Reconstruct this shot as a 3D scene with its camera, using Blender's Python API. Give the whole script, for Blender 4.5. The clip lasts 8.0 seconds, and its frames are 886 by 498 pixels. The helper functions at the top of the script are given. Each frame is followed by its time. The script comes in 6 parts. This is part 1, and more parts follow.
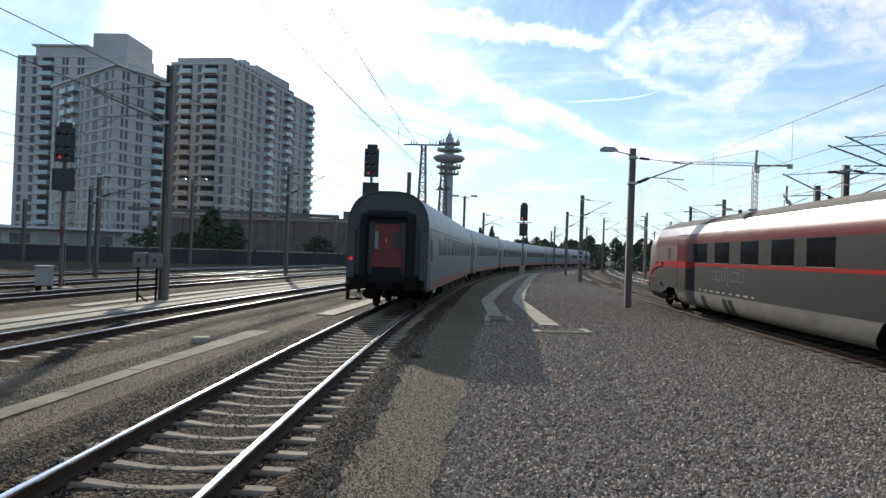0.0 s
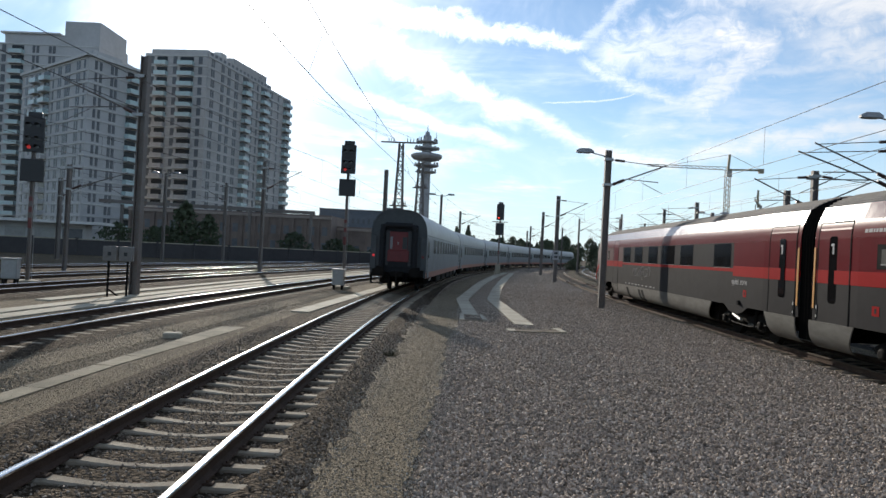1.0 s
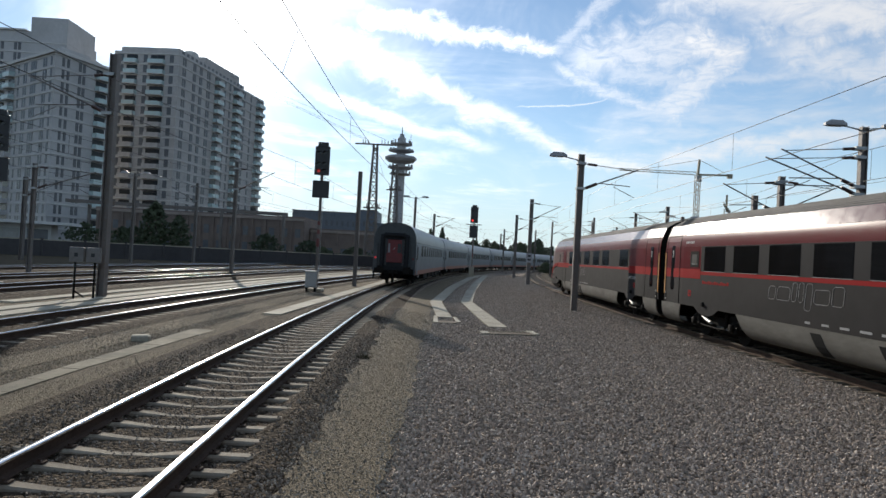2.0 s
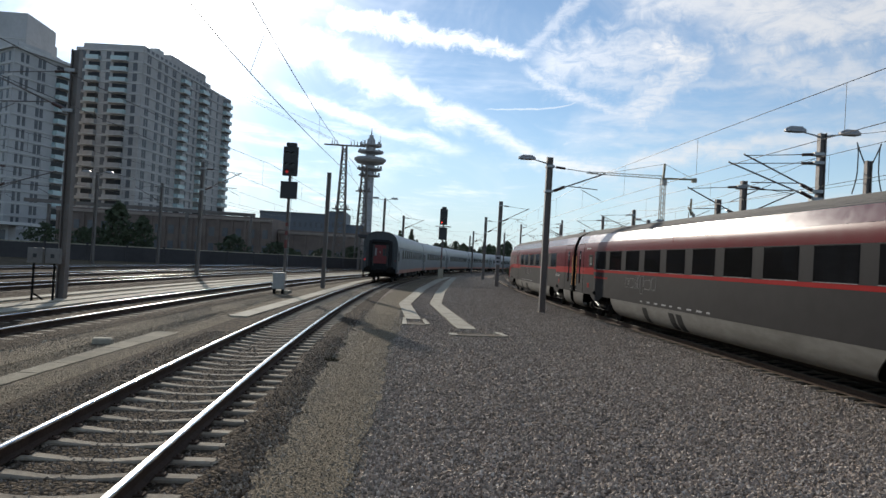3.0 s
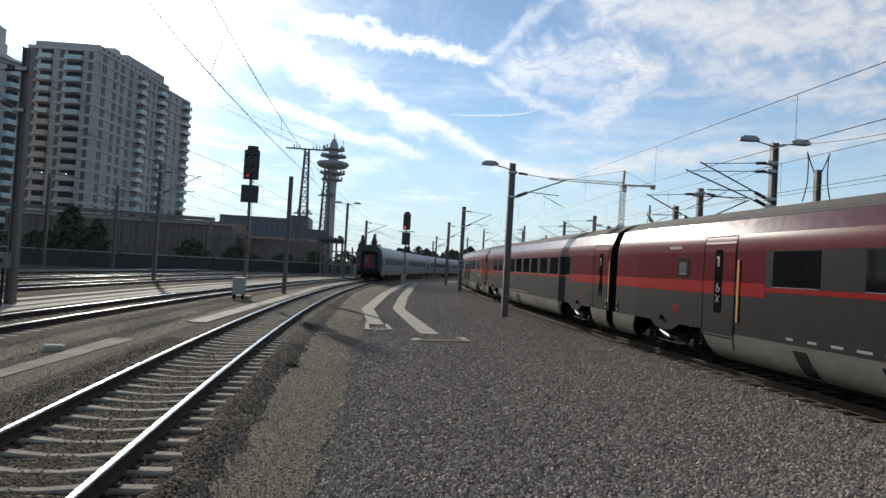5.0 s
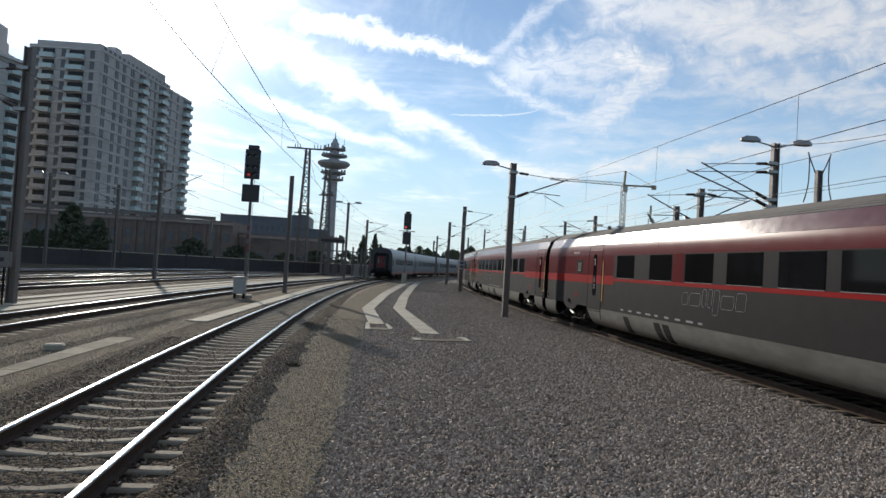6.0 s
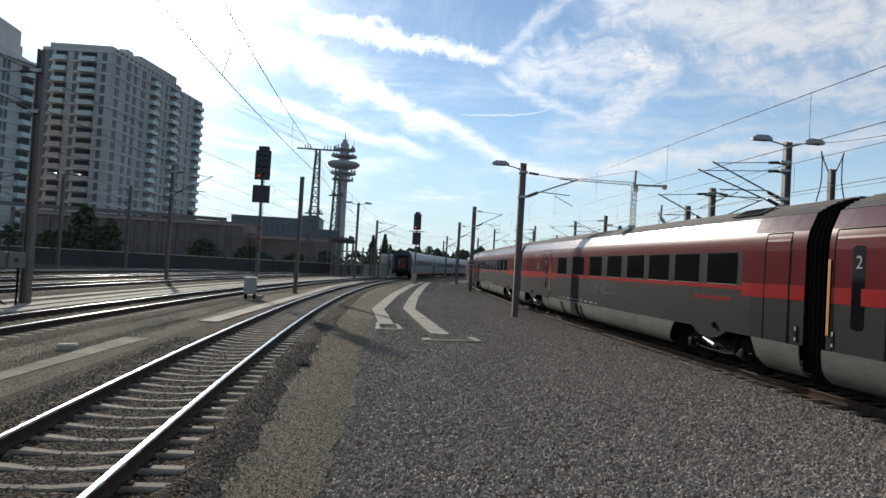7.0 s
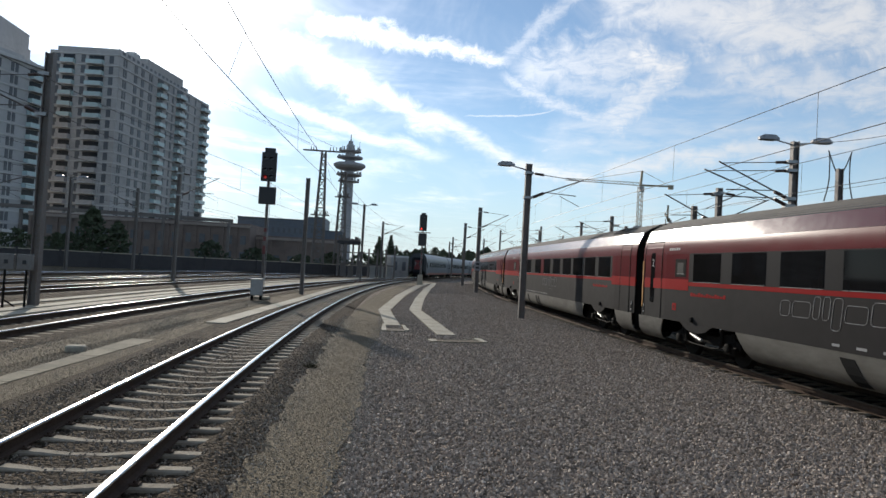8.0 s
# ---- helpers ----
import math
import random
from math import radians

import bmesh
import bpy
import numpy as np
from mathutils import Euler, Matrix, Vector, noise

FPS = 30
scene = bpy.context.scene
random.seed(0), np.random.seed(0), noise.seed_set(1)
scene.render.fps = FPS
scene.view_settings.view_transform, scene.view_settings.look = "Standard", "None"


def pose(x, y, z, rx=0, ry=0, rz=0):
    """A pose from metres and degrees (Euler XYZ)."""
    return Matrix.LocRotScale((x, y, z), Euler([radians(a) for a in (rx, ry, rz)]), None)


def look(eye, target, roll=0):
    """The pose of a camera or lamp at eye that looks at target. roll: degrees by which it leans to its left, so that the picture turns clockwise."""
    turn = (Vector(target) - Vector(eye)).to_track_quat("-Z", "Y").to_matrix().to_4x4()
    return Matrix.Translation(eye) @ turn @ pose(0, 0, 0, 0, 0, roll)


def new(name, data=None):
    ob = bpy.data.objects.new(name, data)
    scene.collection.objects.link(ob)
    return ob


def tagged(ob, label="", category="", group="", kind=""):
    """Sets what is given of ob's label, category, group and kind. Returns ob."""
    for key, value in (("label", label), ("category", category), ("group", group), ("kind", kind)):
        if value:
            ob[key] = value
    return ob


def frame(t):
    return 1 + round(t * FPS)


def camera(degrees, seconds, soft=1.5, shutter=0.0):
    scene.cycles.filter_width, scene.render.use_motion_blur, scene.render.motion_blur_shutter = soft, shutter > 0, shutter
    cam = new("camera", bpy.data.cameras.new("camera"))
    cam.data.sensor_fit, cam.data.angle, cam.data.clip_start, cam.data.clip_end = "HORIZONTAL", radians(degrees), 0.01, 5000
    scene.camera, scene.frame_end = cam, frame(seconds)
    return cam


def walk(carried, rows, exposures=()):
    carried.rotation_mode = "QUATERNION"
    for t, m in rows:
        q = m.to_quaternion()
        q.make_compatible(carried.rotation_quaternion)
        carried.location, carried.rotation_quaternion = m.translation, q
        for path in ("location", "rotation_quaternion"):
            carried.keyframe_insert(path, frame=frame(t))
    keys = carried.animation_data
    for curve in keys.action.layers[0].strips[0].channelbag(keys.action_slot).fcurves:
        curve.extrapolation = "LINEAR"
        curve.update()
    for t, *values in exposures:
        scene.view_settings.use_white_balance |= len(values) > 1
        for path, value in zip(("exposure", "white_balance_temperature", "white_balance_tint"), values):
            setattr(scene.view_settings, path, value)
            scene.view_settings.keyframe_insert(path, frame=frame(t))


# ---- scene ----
# ---------------------------------------------------------------- camera
cam = camera(67.6, 8.0, soft=1.5)
EYE = 2.22
PATH = [
    (0.0, 1.075, 0.403, -2.041), (0.5, 0.519, 0.35, -2.724), (1.0, -0.996, 0.346, -2.895), (1.5, -2.172, 0.507, -2.987),
    (3.0, -5.93, 0.984, -3.276), (3.5, -7.403, 1.22, -3.232), (4.0, -8.446, 1.476, -3.22), (4.5, -9.047, 1.597, -3.261),
    (6.0, -9.074, 1.581, -3.483), (6.5, -8.68, 1.56, -3.506), (7.0, -8.22, 1.548, -3.405), (7.5, -7.878, 1.611, -3.307),
    (8.0, -7.703, 1.603, -3.255),
]
walk(cam, [(t, pose(0, 0, EYE, 90 + tilt, lean, turn)) for t, turn, tilt, lean in PATH], [(0.0, 0.52, 6540, 10), (0.5, 0.48, 6540, 10), (1.0, 0.37, 6540, 10), (1.5, 0.27, 6540, 10), (3.0, 0.16, 6540, 10), (8.0, 0.16, 6540, 10)])

# ---------------------------------------------------------------- sun, sky, exposure
SUN_TURN, SUN_UP = -16.6, 20.5          # degrees right of +y, degrees above the horizon
sun_to = Vector((math.sin(radians(SUN_TURN)) * math.cos(radians(SUN_UP)), math.cos(radians(SUN_TURN)) * math.cos(radians(SUN_UP)), math.sin(radians(SUN_UP))))
sun_lamp = bpy.data.lights.new("sun", "SUN")
sun_lamp.energy, sun_lamp.angle, sun_lamp.color = 3.4, radians(0.55), (1.0, 0.93, 0.82)
sun_ob = new("sun", sun_lamp)
sun_ob.matrix_world = look(sun_to * 300, (0, 0, 0))


class Nodes:
    """A thin writer of node trees."""

    def __init__(self, tree):
        self.tree = tree
        tree.nodes.clear()

    def add(self, kind, ins=(), **props):
        node = self.tree.nodes.new(kind)
        for key, value in props.items():
            if key == "operation":
                node.operation = value
            elif key == "blend":
                node.blend_type = value
            elif key == "data_type":
                node.data_type = value
        for key, value in dict(ins).items():
            self.put(node.inputs[key], value)
        return node

    def put(self, socket, value):
        if isinstance(value, bpy.types.NodeSocket):
            self.tree.links.new(value, socket)
        else:
            socket.default_value = value

    def math(self, op, a, b=0.0, c=0.0, clamp=False):
        node = self.tree.nodes.new("ShaderNodeMath")
        node.operation, node.use_clamp = op, clamp
        for socket, value in zip(node.inputs, (a, b, c)):
            self.put(socket, value)
        return node.outputs[0]

    def vec(self, op, a, b=(0, 0, 0)):
        node = self.tree.nodes.new("ShaderNodeVectorMath")
        node.operation = op
        self.put(node.inputs[0], a)
        self.put(node.inputs[1], b)
        return node.outputs["Value"] if op in ("DOT_PRODUCT", "LENGTH") else node.outputs["Vector"]

    def noise(self, vector, scale, detail=4.0, rough=0.55, distort=0.0):
        node = self.tree.nodes.new("ShaderNodeTexNoise")
        for key, value in (("Vector", vector), ("Scale", scale), ("Detail", detail), ("Roughness", rough), ("Distortion", distort)):
            self.put(node.inputs[key], value)
        return node.outputs["Fac"]

    def step(self, value, low, high, to_low=0.0, to_high=1.0):
        node = self.tree.nodes.new("ShaderNodeMapRange")
        node.interpolation_type = "SMOOTHSTEP"
        for key, v in (("Value", value), ("From Min", low), ("From Max", high), ("To Min", to_low), ("To Max", to_high)):
            self.put(node.inputs[key], v)
        return node.outputs["Result"]

    def mix(self, fac, a, b, blend="MIX"):
        node = self.tree.nodes.new("ShaderNodeMix")
        node.data_type, node.blend_type = "RGBA", blend
        self.put(node.inputs["Factor"], fac)
        self.put(node.inputs["A"], (*a, 1) if isinstance(a, tuple) and len(a) == 3 else a)
        self.put(node.inputs["B"], (*b, 1) if isinstance(b, tuple) and len(b) == 3 else b)
        return node.outputs["Result"]


world = bpy.data.worlds.new("sky")
world.use_nodes = True
scene.world = world
w = Nodes(world.node_tree)
sky = w.tree.nodes.new("ShaderNodeTexSky")
sky.sky_type, sky.sun_disc = "NISHITA", False
sky.sun_elevation, sky.sun_rotation = radians(SUN_UP), radians(SUN_TURN)
sky.air_density, sky.dust_density, sky.ozone_density = 1.0, 0.05, 2.8
way = w.tree.nodes.new("ShaderNodeTexCoord").outputs["Generated"]
split = w.add("ShaderNodeSeparateXYZ", {"Vector": way})
up = w.math("MAXIMUM", split.outputs["Z"], 0.0)
lift = w.math("ADD", up, 0.05)
layer = w.add("ShaderNodeCombineXYZ", {"X": w.math("DIVIDE", split.outputs["X"], lift), "Y": w.math("DIVIDE", split.outputs["Y"], lift), "Z": 0.0}).outputs[0]


bearing = w.math("MULTIPLY", w.math("ARCTAN2", split.outputs["X"], split.outputs["Y"]), 57.2958)
rise = w.math("MULTIPLY", w.math("ARCSINE", split.outputs["Z"]), 57.2958)
chart = w.add("ShaderNodeCombineXYZ", {"X": bearing, "Y": rise, "Z": 0.0}).outputs[0]


drift = w.add("ShaderNodeTexNoise", {"Vector": chart, "Scale": 0.13, "Detail": 3.0}).outputs["Color"]
chart_bent = w.vec("ADD", chart, w.vec("MULTIPLY", w.vec("SUBTRACT", drift, (0.5, 0.5, 0.5)), (3.0, 2.4, 0.0)))


def cloud_band(a, b, width, strength, grain):
    """A drawn-out cirrus from a to b on the cloud layer, frayed by noise."""
    ax, ay = a
    bx, by = b
    length = math.hypot(bx - ax, by - ay)
    ux, uy = (bx - ax) / length, (by - ay) / length
    rel = w.vec("SUBTRACT", chart_bent, (ax, ay, 0))
    along = w.vec("DOT_PRODUCT", rel, (ux / length, uy / length, 0))
    ragged = w.math("MULTIPLY", w.math("SUBTRACT", w.noise(chart, grain, 6, 0.65, 0.6), 0.5), width * 2.4)
    across = w.math("ABSOLUTE", w.math("ADD", w.vec("DOT_PRODUCT", rel, (-uy, ux, 0)), ragged))
    body = w.math("POWER", w.step(across, width * 1.5, 0.0), 1.4)
    ends = w.math("MULTIPLY", w.step(along, -0.08, 0.12), w.step(along, 1.1, 0.85))
    body = w.math("MULTIPLY", body, w.step(w.noise(layer, grain * 16, 5, 0.65, 0.8), 0.22, 0.62, 0.35, 1.0))
    return w.math("MULTIPLY", w.math("MULTIPLY", body, ends), strength)


veil = w.math("MULTIPLY", w.step(w.noise(layer, 0.9, 6, 0.62, 0.6), 0.47, 0.72), w.step(w.noise(layer, 3.2, 5, 0.6, 0.4), 0.25, 0.65))
veil = w.math("ADD", w.math("MULTIPLY", veil, 0.5), w.math("MULTIPLY", w.step(w.noise(chart, 0.07, 5, 0.6, 1.0), 0.4, 0.75), 0.3))
for cirrus in (
    ((-10.0, 18.2), (1.4, 14.2), 1.5, 0.95, 0.25), ((0.2, 14.7), (7.6, 11.7), 1.15, 0.85, 0.3), ((6.4, 12.2), (13.6, 9.1), 0.95, 0.75, 0.3), ((12.4, 9.5), (20.5, 8.0), 0.9, 0.75, 0.35),
    ((-9.0, 13.3), (6.8, 9.5), 0.75, 0.7, 0.25),
    ((-5.0, 19.3), (3.5, 19.0), 1.25, 0.95, 0.6), ((2.2, 19.0), (12.6, 18.0), 0.75, 0.92, 0.9),
    ((12.0, 16.7), (21.4, 12.2), 0.6, 0.55, 0.9), ((27.2, 17.4), (20.2, 12.2), 1.7, 0.7, 0.7), ((22.3, 18.0), (27.4, 16.4), 1.3, 0.9, 0.8), ((13.0, 17.4), (25.5, 17.6), 2.3, 0.62, 0.6), ((16.5, 16.2), (23.0, 14.8), 1.3, 0.45, 0.8),
    ((11.5, 17.8), (18.6, 23.4), 0.8, 0.4, 0.9), ((8.6, 13.0), (17.2, 14.0), 0.09, 0.55, 1.2), ((15.8, 10.5), (19.2, 10.7), 0.35, 0.35, 0.8),
    ((20.5, 8.7), (32.8, 10.6), 1.0, 0.75, 0.4), ((31.0, 10.4), (46.0, 11.8), 1.2, 0.65, 0.4),
    ((26.5, 20.3), (48.0, 18.6), 3.4, 0.85, 0.4), ((19.5, 22.5), (36.0, 20.0), 2.6, 0.75, 0.4), ((28.5, 17.2), (46.0, 13.4), 2.0, 0.65, 0.5), ((25.5, 15.0), (36.0, 15.3), 0.5, 0.4, 0.5),
):
    veil = w.math("MAXIMUM", veil, cloud_band(*cirrus))
cover = w.math("MINIMUM", w.math("MULTIPLY", veil, w.step(up, 0.0, 0.12)), 0.95)
near_sun = w.math("MAXIMUM", w.vec("DOT_PRODUCT", way, tuple(sun_to)), 0.0)
glow = w.math("ADD", w.math("MULTIPLY", w.math("POWER", near_sun, 90.0), 9.0), w.math("MULTIPLY", w.math("POWER", near_sun, 400.0), 40.0))
glow_colour = w.mix(1.0, (1.0, 0.96, 0.88), w.add("ShaderNodeCombineXYZ", {"X": glow, "Y": glow, "Z": glow}).outputs[0], "MULTIPLY")
lit_cloud = w.math("ADD", 6.5, w.math("MULTIPLY", w.math("POWER", near_sun, 9.0), 12.0))
cloud_colour = w.mix(1.0, (0.97, 0.98, 1.0), w.add("ShaderNodeCombineXYZ", {"X": lit_cloud, "Y": lit_cloud, "Z": lit_cloud}).outputs[0], "MULTIPLY")
hazy = w.mix(w.step(rise, 13.0, 0.0, 0.1, 0.8), sky.outputs["Color"], (4.5, 5.85, 6.85))
clouded = w.mix(cover, hazy, cloud_colour)
summed = w.mix(1.0, clouded, glow_colour, "ADD")
back = w.add("ShaderNodeBackground", {"Color": summed, "Strength": 0.112})
w.tree.links.new(back.outputs[0], w.add("ShaderNodeOutputWorld").inputs["Surface"])


# ---------------------------------------------------------------- materials
def material(name, colour, rough=0.6, metal=0.0, vary=0.25, grain=8.0, stain=0.6, bump=0.0, bump_scale=60.0, other=None, stretch=(1, 1, 1), random_tone=0.0, coat=0.0, emit=None, power=0.0, spec=0.5):
    """A surface with two scales of variation: fine grain and broad stains."""
    m = bpy.data.materials.new(name)
    m.use_nodes = True
    n = Nodes(m.node_tree)
    where = n.tree.nodes.new("ShaderNodeTexCoord").outputs["Object"]
    where = n.vec("MULTIPLY", where, stretch)
    fine = n.noise(where, grain, 5, 0.6)
    broad = n.noise(where, stain, 3, 0.55)
    other = other or tuple(c * 0.55 for c in colour)
    mixed = n.mix(n.math("MULTIPLY", n.step(fine, 0.3, 0.7), vary), colour, other)
    mixed = n.mix(n.math("MULTIPLY", n.step(broad, 0.42, 0.72), vary), mixed, tuple(c * 0.7 for c in other))
    if random_tone:
        chance = n.tree.nodes.new("ShaderNodeObjectInfo").outputs["Random"]
        mixed = n.mix(1.0, mixed, n.add("ShaderNodeCombineXYZ", {k: n.step(chance, 0, 1, 1 - random_tone, 1 + random_tone) for k in "XYZ"}).outputs[0], "MULTIPLY")
    shader = n.add("ShaderNodeBsdfPrincipled", {"Base Color": mixed, "Metallic": metal, "Coat Weight": coat, "Specular IOR Level": spec,
                   "Roughness": n.math("ADD", rough - 0.06, n.math("MULTIPLY", fine, 0.12))})
    if bump:
        knob = n.add("ShaderNodeBump", {"Height": n.noise(where, bump_scale, 4, 0.6), "Strength": 1.0, "Distance": bump})
        n.put(shader.inputs["Normal"], knob.outputs[0])
    if emit:
        n.put(shader.inputs["Emission Color"], (*emit, 1))
        n.put(shader.inputs["Emission Strength"], power)
    n.tree.links.new(shader.outputs[0], n.add("ShaderNodeOutputMaterial").inputs["Surface"])
    return m


def gravel_material(name, tones, size, depth, patch=(0.5, 0.5, 0.5), patch_amount=0.0):
    """Loose stones: cells of their own tone, with gaps between them."""
    m = bpy.data.materials.new(name)
    m.use_nodes = True
    n = Nodes(m.node_tree)
    where = n.tree.nodes.new("ShaderNodeTexCoord").outputs["Object"]
    cells = n.tree.nodes.new("ShaderNodeTexVoronoi")
    n.put(cells.inputs["Vector"], n.vec("ADD", where, n.vec("MULTIPLY", n.add("ShaderNodeTexNoise", {"Vector": where, "Scale": 1 / size}).outputs["Color"], (size, size, size))))
    n.put(cells.inputs["Scale"], 1 / size)
    tone = n.add("ShaderNodeSeparateColor", {"Color": cells.outputs["Color"]}).outputs[0]
    mixed = n.mix(n.step(tone, 0.0, 0.75), tones[0], tones[1])
    mixed = n.mix(n.step(tone, 0.82, 1.0), mixed, tones[2])
    gap = n.step(cells.outputs["Distance"], 0.45, 0.8)
    mixed = n.mix(n.math("MULTIPLY", gap, 0.7), mixed, tuple(c * 0.35 for c in tones[0]))
    broad = n.noise(where, 0.35, 5, 0.6)
    mixed = n.mix(n.math("MULTIPLY", n.step(broad, 0.4, 0.7), patch_amount), mixed, patch)
    knob = n.add("ShaderNodeBump", {"Height": n.math("SUBTRACT", n.math("MULTIPLY", tone, 0.6), cells.outputs["Distance"]), "Strength": 1.0, "Distance": depth})
    shader = n.add("ShaderNodeBsdfPrincipled", {"Base Color": mixed, "Roughness": 0.9, "Specular IOR Level": 0.06, "Normal": knob.outputs[0]})
    n.tree.links.new(shader.outputs[0], n.add("ShaderNodeOutputMaterial").inputs["Surface"])
    return m


def glass_material(name, tint, rough=0.05):
    m = bpy.data.materials.new(name)
    m.use_nodes = True
    n = Nodes(m.node_tree)
    where = n.tree.nodes.new("ShaderNodeTexCoord").outputs["Object"]
    shader = n.add("ShaderNodeBsdfPrincipled", {"Base Color": n.mix(n.noise(where, 1.3, 3), tint, tuple(c * 0.5 for c in tint)), "Roughness": rough, "IOR": 1.25})
    n.tree.links.new(shader.outputs[0], n.add("ShaderNodeOutputMaterial").inputs["Surface"])
    return m


BALLAST = gravel_material("ballast", ((0.11, 0.085, 0.064), (0.37, 0.297, 0.235), (0.62, 0.51, 0.41)), 0.055, 0.05, (0.30, 0.24, 0.19), 0.3)
TRACK_BED = gravel_material("track_bed_ballast", ((0.035, 0.024, 0.015), (0.100, 0.073, 0.048), (0.201, 0.151, 0.109)), 0.055, 0.05, (0.08, 0.062, 0.043), 0.5)
# oil plus the black shadow under the red train, both put into these tones
TRACK_BED_DARK = gravel_material("oily_shade_track_bed", ((0.012, 0.010, 0.008), (0.035, 0.028, 0.022), (0.08, 0.068, 0.055)), 0.055, 0.05, (0.02, 0.016, 0.012), 0.5)
SAND = gravel_material("sandy_gravel", ((0.155, 0.123, 0.082), (0.262, 0.21, 0.143), (0.38, 0.312, 0.226)), 0.022, 0.016, (0.13, 0.106, 0.07), 0.45)
YARD = gravel_material("yard_gravel", ((0.058, 0.046, 0.030), (0.135, 0.108, 0.072), (0.25, 0.205, 0.145)), 0.05, 0.04, (0.08, 0.066, 0.044), 0.6)
CONCRETE = material("weathered_concrete", (0.42, 0.375, 0.29), 0.85, vary=0.4, grain=14, stain=0.9, bump=0.004, bump_scale=120, random_tone=0.06, spec=0.15)
CONCRETE_OLD = material("dirty_old_concrete", (0.27, 0.235, 0.17), 0.9, vary=0.5, grain=10, stain=1.1, bump=0.006, bump_scale=80, random_tone=0.15, spec=0.12)
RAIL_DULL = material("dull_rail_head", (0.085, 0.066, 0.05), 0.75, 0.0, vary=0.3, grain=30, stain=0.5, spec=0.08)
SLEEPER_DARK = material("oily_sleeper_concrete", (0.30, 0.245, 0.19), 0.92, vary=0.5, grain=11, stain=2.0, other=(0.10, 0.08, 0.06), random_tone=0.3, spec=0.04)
SLEEPER = material("sleeper_concrete", (0.35, 0.305, 0.235), 0.88, vary=0.45, grain=11, stain=2.0, bump=0.005, bump_scale=90, other=(0.22, 0.16, 0.11), random_tone=0.15, spec=0.15)
RUST = material("rusty_steel", (0.085, 0.055, 0.039), 0.85, 0.0, vary=0.5, grain=30, stain=3, bump=0.002, bump_scale=200, spec=0.12)
RAIL_TOP = material("polished_rail_head", (0.75, 0.74, 0.72), 0.22, 1.0, vary=0.12, grain=40, stain=0.3, stretch=(1, 0.02, 1))
GALV = material("galvanised_steel", (0.42, 0.43, 0.43), 0.55, 0.6, vary=0.35, grain=9, stain=1.2)
MAST_STEEL = material("grey_painted_steel", (0.155, 0.145, 0.138), 0.6, 0.3, vary=0.4, grain=12, stain=0.8, other=(0.14, 0.09, 0.06))
DARK = material("black_enamel", (0.018, 0.018, 0.02), 0.5, vary=0.2)
WIRE = material("copper_wire", (0.05, 0.045, 0.04), 0.55, 0.5, vary=0.2)


